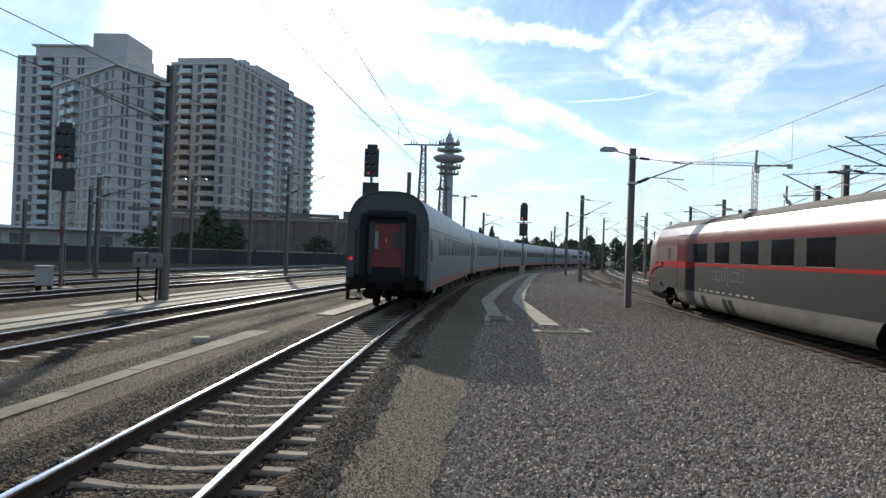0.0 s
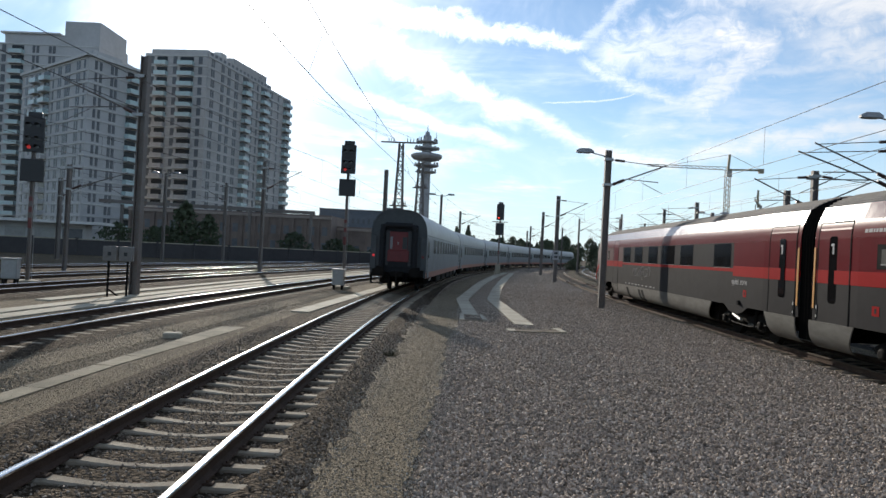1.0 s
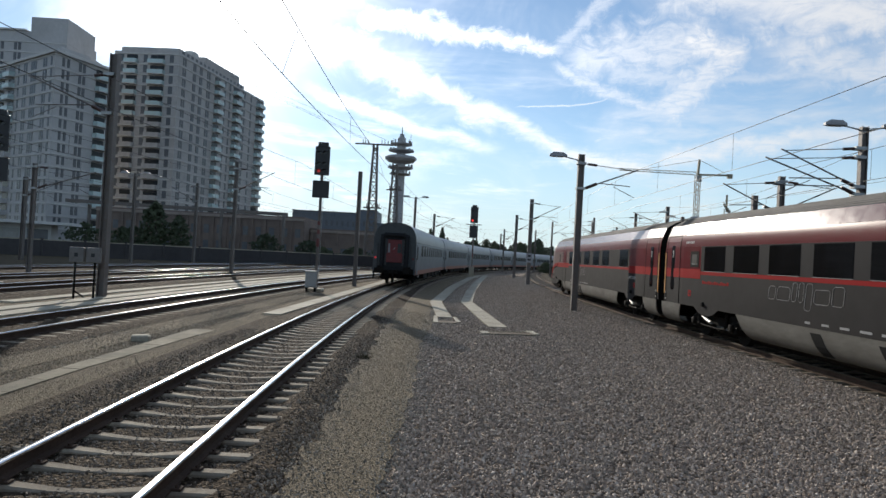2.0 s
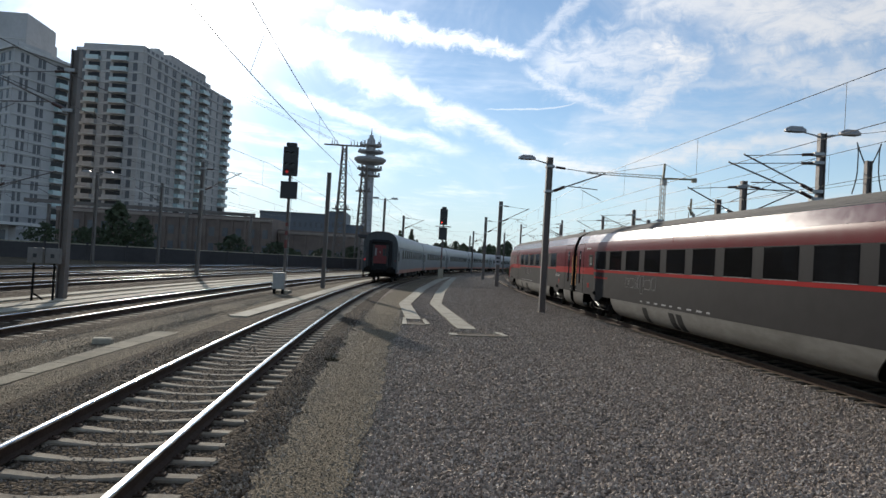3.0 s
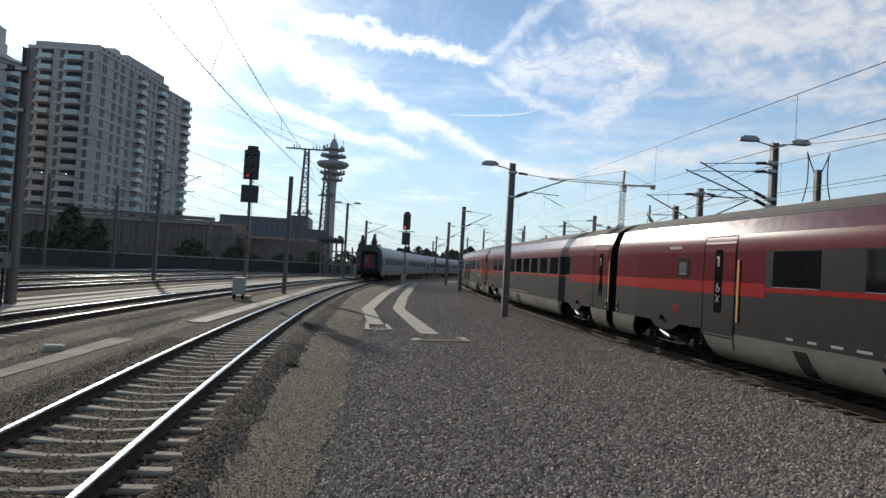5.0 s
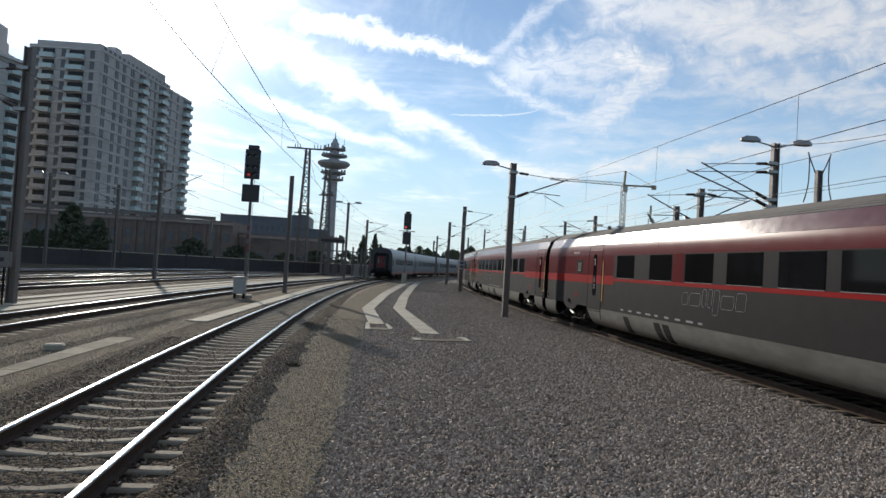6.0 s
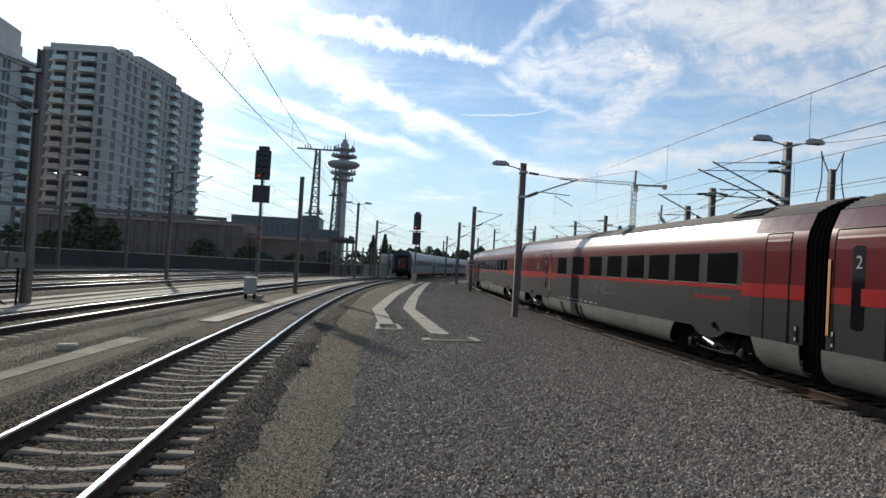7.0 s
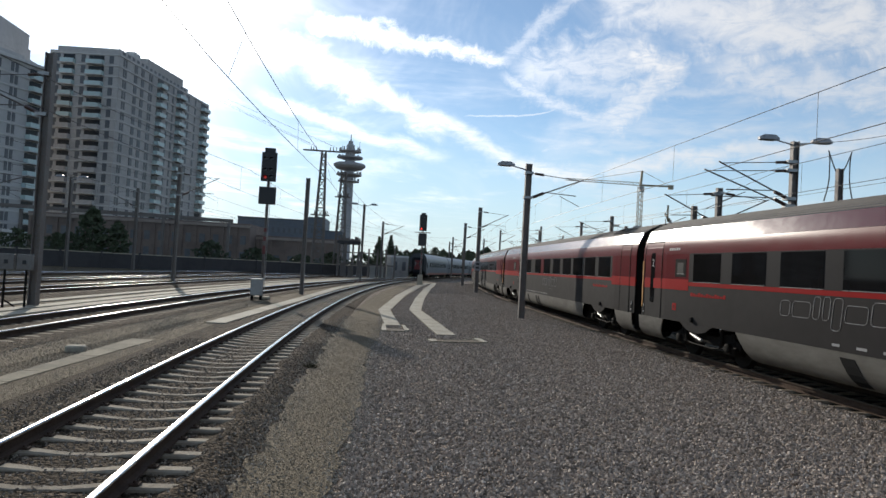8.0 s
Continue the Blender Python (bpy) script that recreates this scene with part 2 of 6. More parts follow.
# ---------------------------------------------------------------- mesh writing
class Shape:
    """Gathers vertices and faces of one mesh."""

    def __init__(self):
        self.v, self.f = [], []

    def add(self, verts, faces):
        k = len(self.v)
        self.v += [tuple(p) for p in verts]
        self.f += [tuple(i + k for i in face) for face in faces]
        return self

    def box(self, x0, x1, y0, y1, z0, z1, bevel=0.0):
        if bevel:
            b = bevel
            ring = lambda i, z: [(x0 + i + b, y0 + i, z), (x1 - i - b, y0 + i, z), (x1 - i, y0 + i + b, z), (x1 - i, y1 - i - b, z),
                                 (x1 - i - b, y1 - i, z), (x0 + i + b, y1 - i, z), (x0 + i, y1 - i - b, z), (x0 + i, y0 + i + b, z)]
            return self.loft([ring(b, z0), ring(0, z0 + b), ring(0, z1 - b), ring(b, z1)])
        p = [(x, y, z) for z in (z0, z1) for x, y in ((x0, y0), (x1, y0), (x1, y1), (x0, y1))]
        return self.add(p, [(3, 2, 1, 0), (4, 5, 6, 7), (0, 1, 5, 4), (1, 2, 6, 5), (2, 3, 7, 6), (3, 0, 4, 7)])

    def loft(self, rings, caps=True, closed=True):
        k, n = len(self.v), len(rings[0])
        for ring in rings:
            self.v += [tuple(p) for p in ring]
        for i in range(len(rings) - 1):
            for j in range(n if closed else n - 1):
                a, b = k + i * n + j, k + i * n + (j + 1) % n
                self.f.append((a, b, b + n, a + n))
        if caps:
            self.f.append(tuple(k + j for j in reversed(range(n))))
            self.f.append(tuple(k + (len(rings) - 1) * n + j for j in range(n)))
        return self

    def tube(self, a, b, r, r2=None, sides=8):
        a, b = Vector(a), Vector(b)
        d = (b - a).normalized()
        side = d.orthogonal().normalized()
        other = d.cross(side)
        ring = lambda c, rad: [c + (side * math.cos(2 * math.pi * i / sides) + other * math.sin(2 * math.pi * i / sides)) * rad for i in range(sides)]
        return self.loft([ring(a, r), ring(b, r if r2 is None else r2)])

    def bar(self, a, b, w, h):
        """A square-cut bar from a to b, w wide level, h high."""
        a, b = Vector(a), Vector(b)
        d = (b - a).normalized()
        side = d.cross(Vector((0, 0, 1)))
        side = side.normalized() if side.length > 1e-4 else Vector((1, 0, 0))
        top = side.cross(d)
        ring = lambda c: [c + side * (i * w / 2) + top * (j * h / 2) for i, j in ((-1, -1), (1, -1), (1, 1), (-1, 1))]
        return self.loft([ring(a), ring(b)])

    def turn(self, profile, centre=(0, 0, 0), sides=24):
        """A body turned about the upright axis; profile: (radius, height) from the bottom up."""
        cx, cy, cz = centre
        return self.loft([[(cx + r * math.cos(2 * math.pi * i / sides), cy + r * math.sin(2 * math.pi * i / sides), cz + z) for i in range(sides)] for r, z in profile])

    def mesh(self, name, mat, smooth=False):
        me = bpy.data.meshes.new(name)
        me.from_pydata(self.v, [], self.f)
        me.materials.append(mat)
        if smooth:
            me.polygons.foreach_set("use_smooth", [True] * len(me.polygons))
            me.set_sharp_from_angle(angle=radians(32))
        me.update()
        return me


def part(name, shape, mat, parent=None, label="", smooth=False, at=None):
    ob = new(name, shape.mesh(name, mat, smooth) if isinstance(shape, Shape) else shape)
    if parent:
        ob.parent = parent
    if at is not None:
        ob.matrix_basis = at
    if label:
        tagged(ob, label)
    return ob


def thing(name, label, category, at=None, group="", kind=""):
    ob = new(name)
    ob.empty_display_size = 0.2
    if at is not None:
        ob.matrix_basis = at
    return tagged(ob, label, category, group, kind)


# ---------------------------------------------------------------- track alignment
RAIL_Z = 0.17


class Line:
    """A track's centre line: at y = 0 it lies at x, with a slope, and bends right at a radius."""

    def __init__(self, x, radius, heading=0.0):
        self.x, self.r, self.h = x, radius, radians(heading)

    def at(self, s, off=0.0):
        a = self.h + (s / self.r if s > 0 else 0.0)
        if s > 0:
            x, y = self.x + self.r * (math.cos(self.h) - math.cos(a)), self.r * (math.sin(a) - math.sin(self.h))
        else:
            x, y = self.x + s * math.sin(self.h), s * math.cos(self.h)
        return x + off * math.cos(a), y - off * math.sin(a), a


LINE_MAIN = Line(-2.83, 435)
LINE_RED = Line(10.2, 543)
LINE_SECOND = Line(-9.75, 450, 2.3)
LINE_THIRD = Line(-17.5, 450, 2.3)
LINE_FOURTH = Line(-22.3, 450, 2.3)
LINE_FIFTH = Line(-28.5, 450, 2.3)
LINE_BACK = Line(14.9, 543)
LINE_BACK_FAR = Line(20.5, 543)


def ribbon(line, s0, s1, off0, off1, z0, z1, step=3.0, top=None):
    """A slab that follows a track, from s0 to s1 and off0 to off1 beside it."""
    rings = []
    count = max(2, int((s1 - s0) / step) + 1)
    for i in range(count):
        s = s0 + (s1 - s0) * i / (count - 1)
        a, b = line.at(s, off0), line.at(s, off1)
        rings.append([(a[0], a[1], z0), (b[0], b[1], z0), (b[0], b[1], z1), (a[0], a[1], z1)])
    return Shape().loft(rings)


def rail_shapes(line, off, s0, s1, step=2.5):
    """The web and foot, and the worn head, of one rail."""
    lower = [(-0.072, 0.0), (0.072, 0.0), (0.068, 0.014), (0.012, 0.034), (0.01, 0.115), (0.034, 0.126), (0.035, 0.138), (-0.035, 0.138), (-0.034, 0.126), (-0.01, 0.115), (-0.012, 0.034), (-0.068, 0.014)]
    upper = [(-0.035, 0.138), (0.035, 0.138), (0.035, 0.158), (0.024, 0.168), (0.0, 0.17), (-0.024, 0.168), (-0.035, 0.158)]
    out = []
    for prof in (lower, upper):
        rings = []
        count = max(2, int((s1 - s0) / step) + 1)
        for i in range(count):
            s = s0 + (s1 - s0) * i / (count - 1)
            rings.append([(*line.at(s, off + o)[:2], z) for o, z in prof])
        out.append(Shape().loft(rings))
    return out


def sleeper_shape():
    """A concrete sleeper: high rail seats, a lowered middle, rounded arrises."""
    rings = []
    for x, zt, half in ((-1.3, -0.02, 0.062), (-1.27, 0.0, 0.08), (-0.62, 0.006, 0.085), (-0.42, -0.012, 0.08), (-0.2, -0.034, 0.07), (0.2, -0.034, 0.07), (0.42, -0.012, 0.08), (0.62, 0.006, 0.085), (1.27, 0.0, 0.08), (1.3, -0.02, 0.062)):
        rings.append([(x, -half - 0.02, -0.2), (x, half + 0.02, -0.2), (x, half, zt - 0.02), (x, half - 0.02, zt), (x, -half + 0.02, zt), (x, -half, zt - 0.02)])
    return Shape().loft([[(p[0], p[1], p[2]) for p in reversed(ring)] for ring in rings])


# ---------------------------------------------------------------- ground
tagged(part("ground", Shape().add([(-2500, -600, -0.055), (2500, -600, -0.055), (2500, 4500, -0.055), (-2500, 4500, -0.055)], [(0, 1, 2, 3)]), YARD), "pale gravel and dust of the railway yard", "ground", kind="structure")
tagged(part("ballast_field", ribbon(LINE_RED, -40, 190, -10.9, -1.08, -0.3, -0.02), BALLAST), "grey crushed stone ballast between the tracks", "ballast", kind="structure")


def bed(line, s0, s1, half, name="track_bed", mat=TRACK_BED, top=-0.045):
    rings = []
    for i in range(int((s1 - s0) / 3) + 1):
        cross = [(*line.at(s0 + 3 * i, off)[:2], z) for off, z in ((-half - 1.2, -0.3), (half + 1.2, -0.3), (half, top), (-half, top))]
        rings.append(cross)
    tagged(part(name, Shape().loft(rings), mat), "brown stained track ballast under the sleepers", "ballast", kind="structure")


bed(LINE_MAIN, -40, 260, 2.1)
# ballast heaped over the sleeper ends
for inner, outer in ((1.12, 1.66), (-1.06, -1.62)):
    rings = []
    for i in range(300):
        s = -6 + i * 0.42
        wave = 0.05 * math.sin(s * 2.9) + 0.05 * math.sin(s * 7.3 + 1.1) + 0.035 * math.sin(s * 13.7)
        sign = 1 if inner > 0 else -1
        p, q, r = LINE_MAIN.at(s, inner + sign * wave), LINE_MAIN.at(s, inner + sign * (wave + 0.14)), LINE_MAIN.at(s, outer)
        ring = [(p[0], p[1], -0.2), (r[0], r[1], -0.2), (r[0], r[1], -0.04), (q[0], q[1], 0.012), (p[0], p[1], -0.035)]
        rings.append(ring if sign > 0 else ring[::-1])
    tagged(part("ballast_shoulder", Shape().loft(rings), TRACK_BED), "brown stained ballast heaped over the sleeper ends", "ballast", kind="structure")
# under the red train the bed's colour also carries the train's shadow
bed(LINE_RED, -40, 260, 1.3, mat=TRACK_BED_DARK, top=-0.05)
bed(LINE_SECOND, -40, 150, 1.55, top=-0.006)
for other_line in (LINE_THIRD, LINE_FOURTH, LINE_FIFTH):
    bed(other_line, -40, 220, 2.0, top=-0.006)
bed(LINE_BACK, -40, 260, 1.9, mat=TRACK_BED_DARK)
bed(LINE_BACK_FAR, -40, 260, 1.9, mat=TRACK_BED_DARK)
# trodden path beside the main track, widening as it goes
rings = []
for i in range(420):
    s = -8 + i * 0.3
    k = min(max(s, 4), 22)
    fray = 0.035 * math.sin(s * 3.7) + 0.03 * math.sin(s * 8.3 + 2) + 0.02 * math.sin(s * 15.1)
    a, b = LINE_MAIN.at(s, 1.66 + 0.012 * k + 0.05 * math.sin(s * 0.9) - 1.5 * fray), LINE_MAIN.at(s, 2.52 + 0.032 * k + 0.06 * math.sin(s * 0.6 + 1) + fray)
    rings.append([(a[0], a[1], -0.2), (b[0], b[1], -0.2), (b[0], b[1], -0.006), (a[0], a[1], -0.006)])
tagged(part("footpath", Shape().loft(rings), SAND), "trodden sandy path beside the rails", "path", kind="structure")
tagged(part("verge", ribbon(LINE_MAIN, -40, 120, -2.75, -1.9, -0.2, -0.051), SAND), "sandy strip beside the track ballast", "path", kind="structure")
tagged(part("sand_strip", ribbon(LINE_SECOND, 2, 112, -5.2, -1.95, -0.2, -0.045), SAND), "sandy ground beside the walkway slabs", "path", kind="structure")
for low_off, high_off in ((-2.75, -2.1), (-3.6, -3.0), (-4.85, -4.3)):
    tagged(part("walkway", ribbon(LINE_SECOND, 8 if low_off > -4 else 22, 110, low_off, high_off, -0.2, 0.0), CONCRETE), "narrow pale concrete walkway slabs beside the tracks", "pavement", kind="structure")


# ---------------------------------------------------------------- tracks
def track(line, s0, s1, label, pieces=(0, 0), spacing=0.55, clips=(0, 0), tie=None, shine=None):
    """Two rails on sleepers. pieces: the stretch in which each sleeper is a piece of its own."""
    root = thing("railway_track", label, "track", kind="structure")
    for off in (-0.753, 0.753):
        low, head = rail_shapes(line, off, s0, s1)
        rail = part("rail", low, RUST, root, "rusty steel rail")
        part("rail_head", head, shine or RAIL_TOP, rail, "polished running surface")
    one = sleeper_shape()
    tie = tie or SLEEPER
    shared = one.mesh("sleeper", tie)
    rest = Shape()
    clip_mesh = Shape().box(-0.05, 0.05, -0.05, 0.05, 0.0, 0.03, 0.008).tube((0, -0.02, 0.03), (0, -0.02, 0.055), 0.016, sides=6).mesh("rail_clip", RUST)
    s, i = s0, 0
    while s < s1:
        x, y, a = line.at(s)
        jitter = random.Random(i * 7 + int(s0)).uniform(-1, 1)
        m = pose(x, y, -0.003 + 0.004 * jitter, 0, 0.2 * jitter, -math.degrees(a) + 0.4 * jitter)
        if pieces[0] <= s < pieces[1]:
            sleeper = part("sleeper", shared, tie, root, at=m)
            if clips[0] <= s < clips[1]:
                for cx in (-0.86, -0.646, 0.646, 0.86):
                    part("rail_clip", clip_mesh, RUST, sleeper, at=pose(cx, 0, 0))
        else:
            rest.add([m @ Vector(p) for p in one.v], one.f)
        s, i = s + spacing, i + 1
    if rest.v:
        tagged(part("far_sleepers", rest, tie, root, "concrete sleepers farther along the track"), kind="stuff")
    return root


track(LINE_MAIN, -6, 230, "curved railway track with shiny rails on concrete sleepers", (2, 110), clips=(3, 26))
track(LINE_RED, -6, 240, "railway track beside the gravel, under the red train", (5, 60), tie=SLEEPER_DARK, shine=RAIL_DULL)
track(LINE_SECOND, -4, 140, "railway track with rusty rails beside the concrete walkway", (10, 60))
track(LINE_THIRD, 0, 200, "railway track at the far side of the yard", (0, 0), 0.6)
track(LINE_FOURTH, 0, 200, "railway track at the far side of the yard", (0, 0), 0.6)
track(LINE_FIFTH, 0, 200, "railway track near the low wall", (0, 0), 0.6)
track(LINE_BACK, 20, 240, "railway track behind the red train", (0, 0), 0.6, tie=SLEEPER_DARK)
track(LINE_BACK_FAR, 20, 240, "railway track behind the red train", (0, 0), 0.6, tie=SLEEPER_DARK)

# concrete cable ducts and slabs
def slab(name, corners, label, z=0.03, mat=CONCRETE):
    """A flat slab over corners given in order."""
    n = len(corners)
    area = sum(corners[i][0] * corners[(i + 1) % n][1] - corners[(i + 1) % n][0] * corners[i][1] for i in range(n))
    corners = corners if area > 0 else corners[::-1]
    return tagged(part(name, Shape().loft([[(x, y, -0.1) for x, y in corners], [(x, y, z) for x, y in corners]]), mat), label, "slab")


def duct(name, stations, label, piece=1.0, lift_by=-0.012, mat=None):
    """A row of duct covers along stations (x, y, width): each cover a piece."""
    root = thing(name, label, "cable duct", kind="structure")
    for (x0, y0, w0), (x1, y1, w1) in zip(stations[:-1], stations[1:]):
        length = math.hypot(x1 - x0, y1 - y0)
        ux, uy = (x1 - x0) / length, (y1 - y0) / length
        count = max(1, round(length / piece))
        for i in range(count):
            q = []
            for k, sgn in ((i + 0.008, -1), (i + 0.008, 1), (i + 0.992, 1), (i + 0.992, -1)):
                f = k / count
                wide = (w0 + (w1 - w0) * f) / 2 * sgn
                q.append((x0 + (x1 - x0) * f + uy * wide, y0 + (y1 - y0) * f - ux * wide))
            lift = lift_by + 0.008 * random.Random(i * 13 + int(y0 * 7)).random()
            part("duct_cover", Shape().loft([[(x, y, -0.1) for x, y in q], [(x, y, lift) for x, y in q]]), mat or CONCRETE, root)
    return root


duct("cable_duct", [(-5.9, 5.0, 0.34), (-5.62, 11.7, 0.36), (-5.2, 17.85, 0.6)], "worn concrete cable duct covers beside the track", lift_by=-0.04, mat=CONCRETE_OLD)
duct("cable_duct", [(-4.38, 22.6, 0.62), (-2.75, 40.0, 0.6), (-1.3, 56.5, 0.6), (2.5, 83.8, 0.6)], "pale concrete cable duct following the curve")
duct("cable_duct", [(1.55, 24.2, 0.55), (1.6, 32.1, 0.58), (3.65, 49.0, 0.62), (7.3, 73.5, 0.7), (10.0, 88.0, 0.7)], "concrete cable duct bending along the ballast", lift_by=0.022)
duct("cable_duct", [(3.15, 21.5, 0.62), (3.2, 33.2, 0.6), (4.6, 45.0, 0.62), (7.5, 66.0, 0.7), (11.0, 89.0, 0.7)], "concrete cable duct bending along the ballast", lift_by=0.022)
slab("concrete_slab", [(2.35, 20.05), (2.62, 20.1), (2.62, 19.6), (2.42, 19.55)], "small concrete kerb stone flush with the ballast")
LID = material("rusty_brown_lid", (0.16, 0.125, 0.092), 0.85, vary=0.5, grain=9, stain=1.5, spec=0.1)


def chamber(a, b, deep, label):
    """A cable chamber flush with the ballast: a brown lid in a thin pale frame, from a to b."""
    root = thing("cable_chamber", label, "chamber")
    (x0, y0), (x1, y1) = a, b
    nx, ny = -(y1 - y0) / math.hypot(x1 - x0, y1 - y0) * deep, (x1 - x0) / math.hypot(x1 - x0, y1 - y0) * deep
    flat = lambda q, z: Shape().loft([[(x, y, -0.1) for x, y in q], [(x, y, z) for x, y in q]])
    part("lid", flat([(x0, y0), (x1, y1), (x1 + nx, y1 + ny), (x0 + nx, y0 + ny)], 0.012), LID, root)
    for k in (-0.12, 1.0):
        part("frame_side", flat([(x0 + nx * k, y0 + ny * k), (x1 + nx * k, y1 + ny * k), (x1 + nx * (k + 0.12), y1 + ny * (k + 0.12)), (x0 + nx * (k + 0.12), y0 + ny * (k + 0.12))], 0.02), CONCRETE_OLD, root)


chamber((2.55, 19.62), (4.05, 19.85), 0.5, "brown chamber lid in a thin concrete frame in the ballast")
chamber((1.22, 22.25), (1.86, 22.35), 0.7, "brown chamber lid at the end of the cable duct")
slab("concrete_slab", [(3.9, 20.8), (4.15, 20.85), (4.2, 19.9), (4.05, 19.85)], "small concrete kerb stone flush with the ballast")
slab("concrete_slab", [(1.05, 22.2), (1.22, 22.2), (1.3, 24.6), (1.18, 24.6)], "small concrete kerb stone flush with the ballast")
slab("concrete_slab", [(1.85, 22.5), (2.02, 22.55), (1.98, 24.4), (1.88, 24.4)], "small concrete kerb stone flush with the ballast")
stone = thing("concrete_block", "pale concrete block lying on the gravel", "block", pose(-5.9, 15.45, -0.1, 0, 0, 14))
part("block", Shape().box(-0.2, 0.2, -0.13, 0.13, 0.0, 0.17, 0.03), CONCRETE, stone)

# loose stones of the nearest ballast
def stones(name, label, count, spot, tones, low=0.02, high=0.05):
    rng = np.random.default_rng(len(name) + count)
    base = np.array([(1, 0, 0), (-1, 0, 0), (0, 1, 0), (0, -1, 0), (0, 0, 1), (0, 0, -1)], float)
    tri = np.array([(0, 2, 4), (2, 1, 4), (1, 3, 4), (3, 0, 4), (2, 0, 5), (1, 2, 5), (3, 1, 5), (0, 3, 5)])
    xy = spot(rng, count)
    size = rng.uniform(low, high, count) / 2
    v = base[None] * rng.uniform(0.6, 1.35, (count, 6, 1)) + rng.uniform(-0.25, 0.25, (count, 6, 3))
    a, b = rng.uniform(0, 6.28, count), rng.uniform(-0.7, 0.7, count)
    ca, sa, cb, sb = np.cos(a), np.sin(a), np.cos(b), np.sin(b)
    turn = np.stack([np.stack([ca, -sa * cb, sa * sb], 1), np.stack([sa, ca * cb, -ca * sb], 1), np.stack([0 * ca, sb, cb], 1)], 1)
    v = np.einsum("nij,nkj->nki", turn, v) * size[:, None, None]
    v[:, :, 0] += xy[:, :1]
    v[:, :, 1] += xy[:, 1:2]
    v[:, :, 2] += xy[:, 2:3] + size[:, None] * 0.35
    me = bpy.data.meshes.new(name)
    me.from_pydata(v.reshape(-1, 3).tolist(), [], (tri[None] + 6 * np.arange(count)[:, None, None]).reshape(-1, 3).tolist())
    m = bpy.data.materials.new(name)
    m.use_nodes = True
    n = Nodes(m.node_tree)
    chance = n.tree.nodes.new("ShaderNodeNewGeometry").outputs["Random Per Island"]
    where = n.tree.nodes.new("ShaderNodeTexCoord").outputs["Object"]
    mixed = n.mix(n.step(chance, 0.0, 0.8), tones[0], tones[1])
    mixed = n.mix(n.step(chance, 0.85, 1.0), mixed, tones[2])
    mixed = n.mix(n.math("MULTIPLY", n.noise(where, 90, 4), 0.4), mixed, tuple(c * 0.5 for c in tones[0]))
    shader = n.add("ShaderNodeBsdfPrincipled", {"Base Color": mixed, "Roughness": 0.75, "Specular IOR Level": 0.2})
    n.tree.links.new(shader.outputs[0], n.add("ShaderNodeOutputMaterial").inputs["Surface"])
    me.materials.append(m)
    return tagged(new(name, me), label, "ballast", kind="stuff")


def right_spot(rng, count):
    y = 4.0 + 52.0 * rng.random(count) ** 1.9
    x0 = -0.25 + 0.033 * y + y * y / 870
    x = x0 + (np.minimum(9.12 + y * y / 1086, 1.0 + y * 0.84) - x0) * rng.random(count)
    return np.stack([x, y, np.full(count, -0.02)], 1)


def far_spot(rng, count):
    y = 38.0 + 60.0 * rng.random(count) ** 1.2
    x0, x1 = 0.9 + 0.033 * 22 + y * y / 870, 9.12 + y * y / 1086
    return np.stack([x0 + (x1 - x0) * rng.random(count), y, np.full(count, -0.02)], 1)


def track_spot(rng, count):
    y = 4.0 + 14.0 * rng.random(count) ** 1.3
    off = rng.uniform(-1.8, 1.8, count)
    bank = (off > 1.2) | (off < -1.08)
    return np.stack([-2.83 + y * y / 870 + off, y, np.where(bank, rng.uniform(-0.02, 0.012, count), -0.05)], 1)


def edge_spot(rng, count):
    y = 4.0 + 24.0 * rng.random(count) ** 1.4
    k = np.clip(y, 4, 22)
    centre = -2.83 + y * y / 870
    right = rng.random(count) < 0.6
    off = np.where(right, 2.55 + 0.032 * k, 1.72 + 0.012 * k) + rng.normal(0, 0.19, count)
    return np.stack([centre + off, y, np.full(count, -0.016)], 1)


def yard_spot(rng, count):
    y = 5.0 + 30.0 * rng.random(count) ** 1.3
    near, far = -2.83 + y * y / 870 - 2.9, -9.7 + 0.04 * y + y * y / 900 + 1.4
    x = far + (near - far) * rng.random(count)
    clump = np.sin(x * 2.1 + y * 0.35) + np.sin(y * 0.9 + x) + rng.normal(0, 1.1, count) > -0.2
    return np.stack([x, y, np.where(clump, -0.056, -0.3)], 1)


tagged(part("sand_strip", ribbon(LINE_SECOND, 4, 100, 1.9, 2.75, -0.2, -0.05), SAND), "sandy strip beside the ballast", "path", kind="structure")
stones("yard_stones", "loose stones on the yard between the tracks", 30000, yard_spot, ((0.17, 0.14, 0.10), (0.32, 0.268, 0.2), (0.54, 0.47, 0.385)), 0.012, 0.036)


def path_spot(rng, count):
    y = 4.0 + 22.0 * rng.random(count) ** 1.5
    k = np.clip(y, 4, 22)
    low, high = 1.72 + 0.012 * k, 2.52 + 0.032 * k
    left = rng.random(count) < 0.3
    off = np.where(left, rng.uniform(-2.8, -1.85, count), low + (high - low) * rng.random(count))
    return np.stack([-2.83 + y * y / 870 + off, y, np.where(left, -0.052, -0.008)], 1)


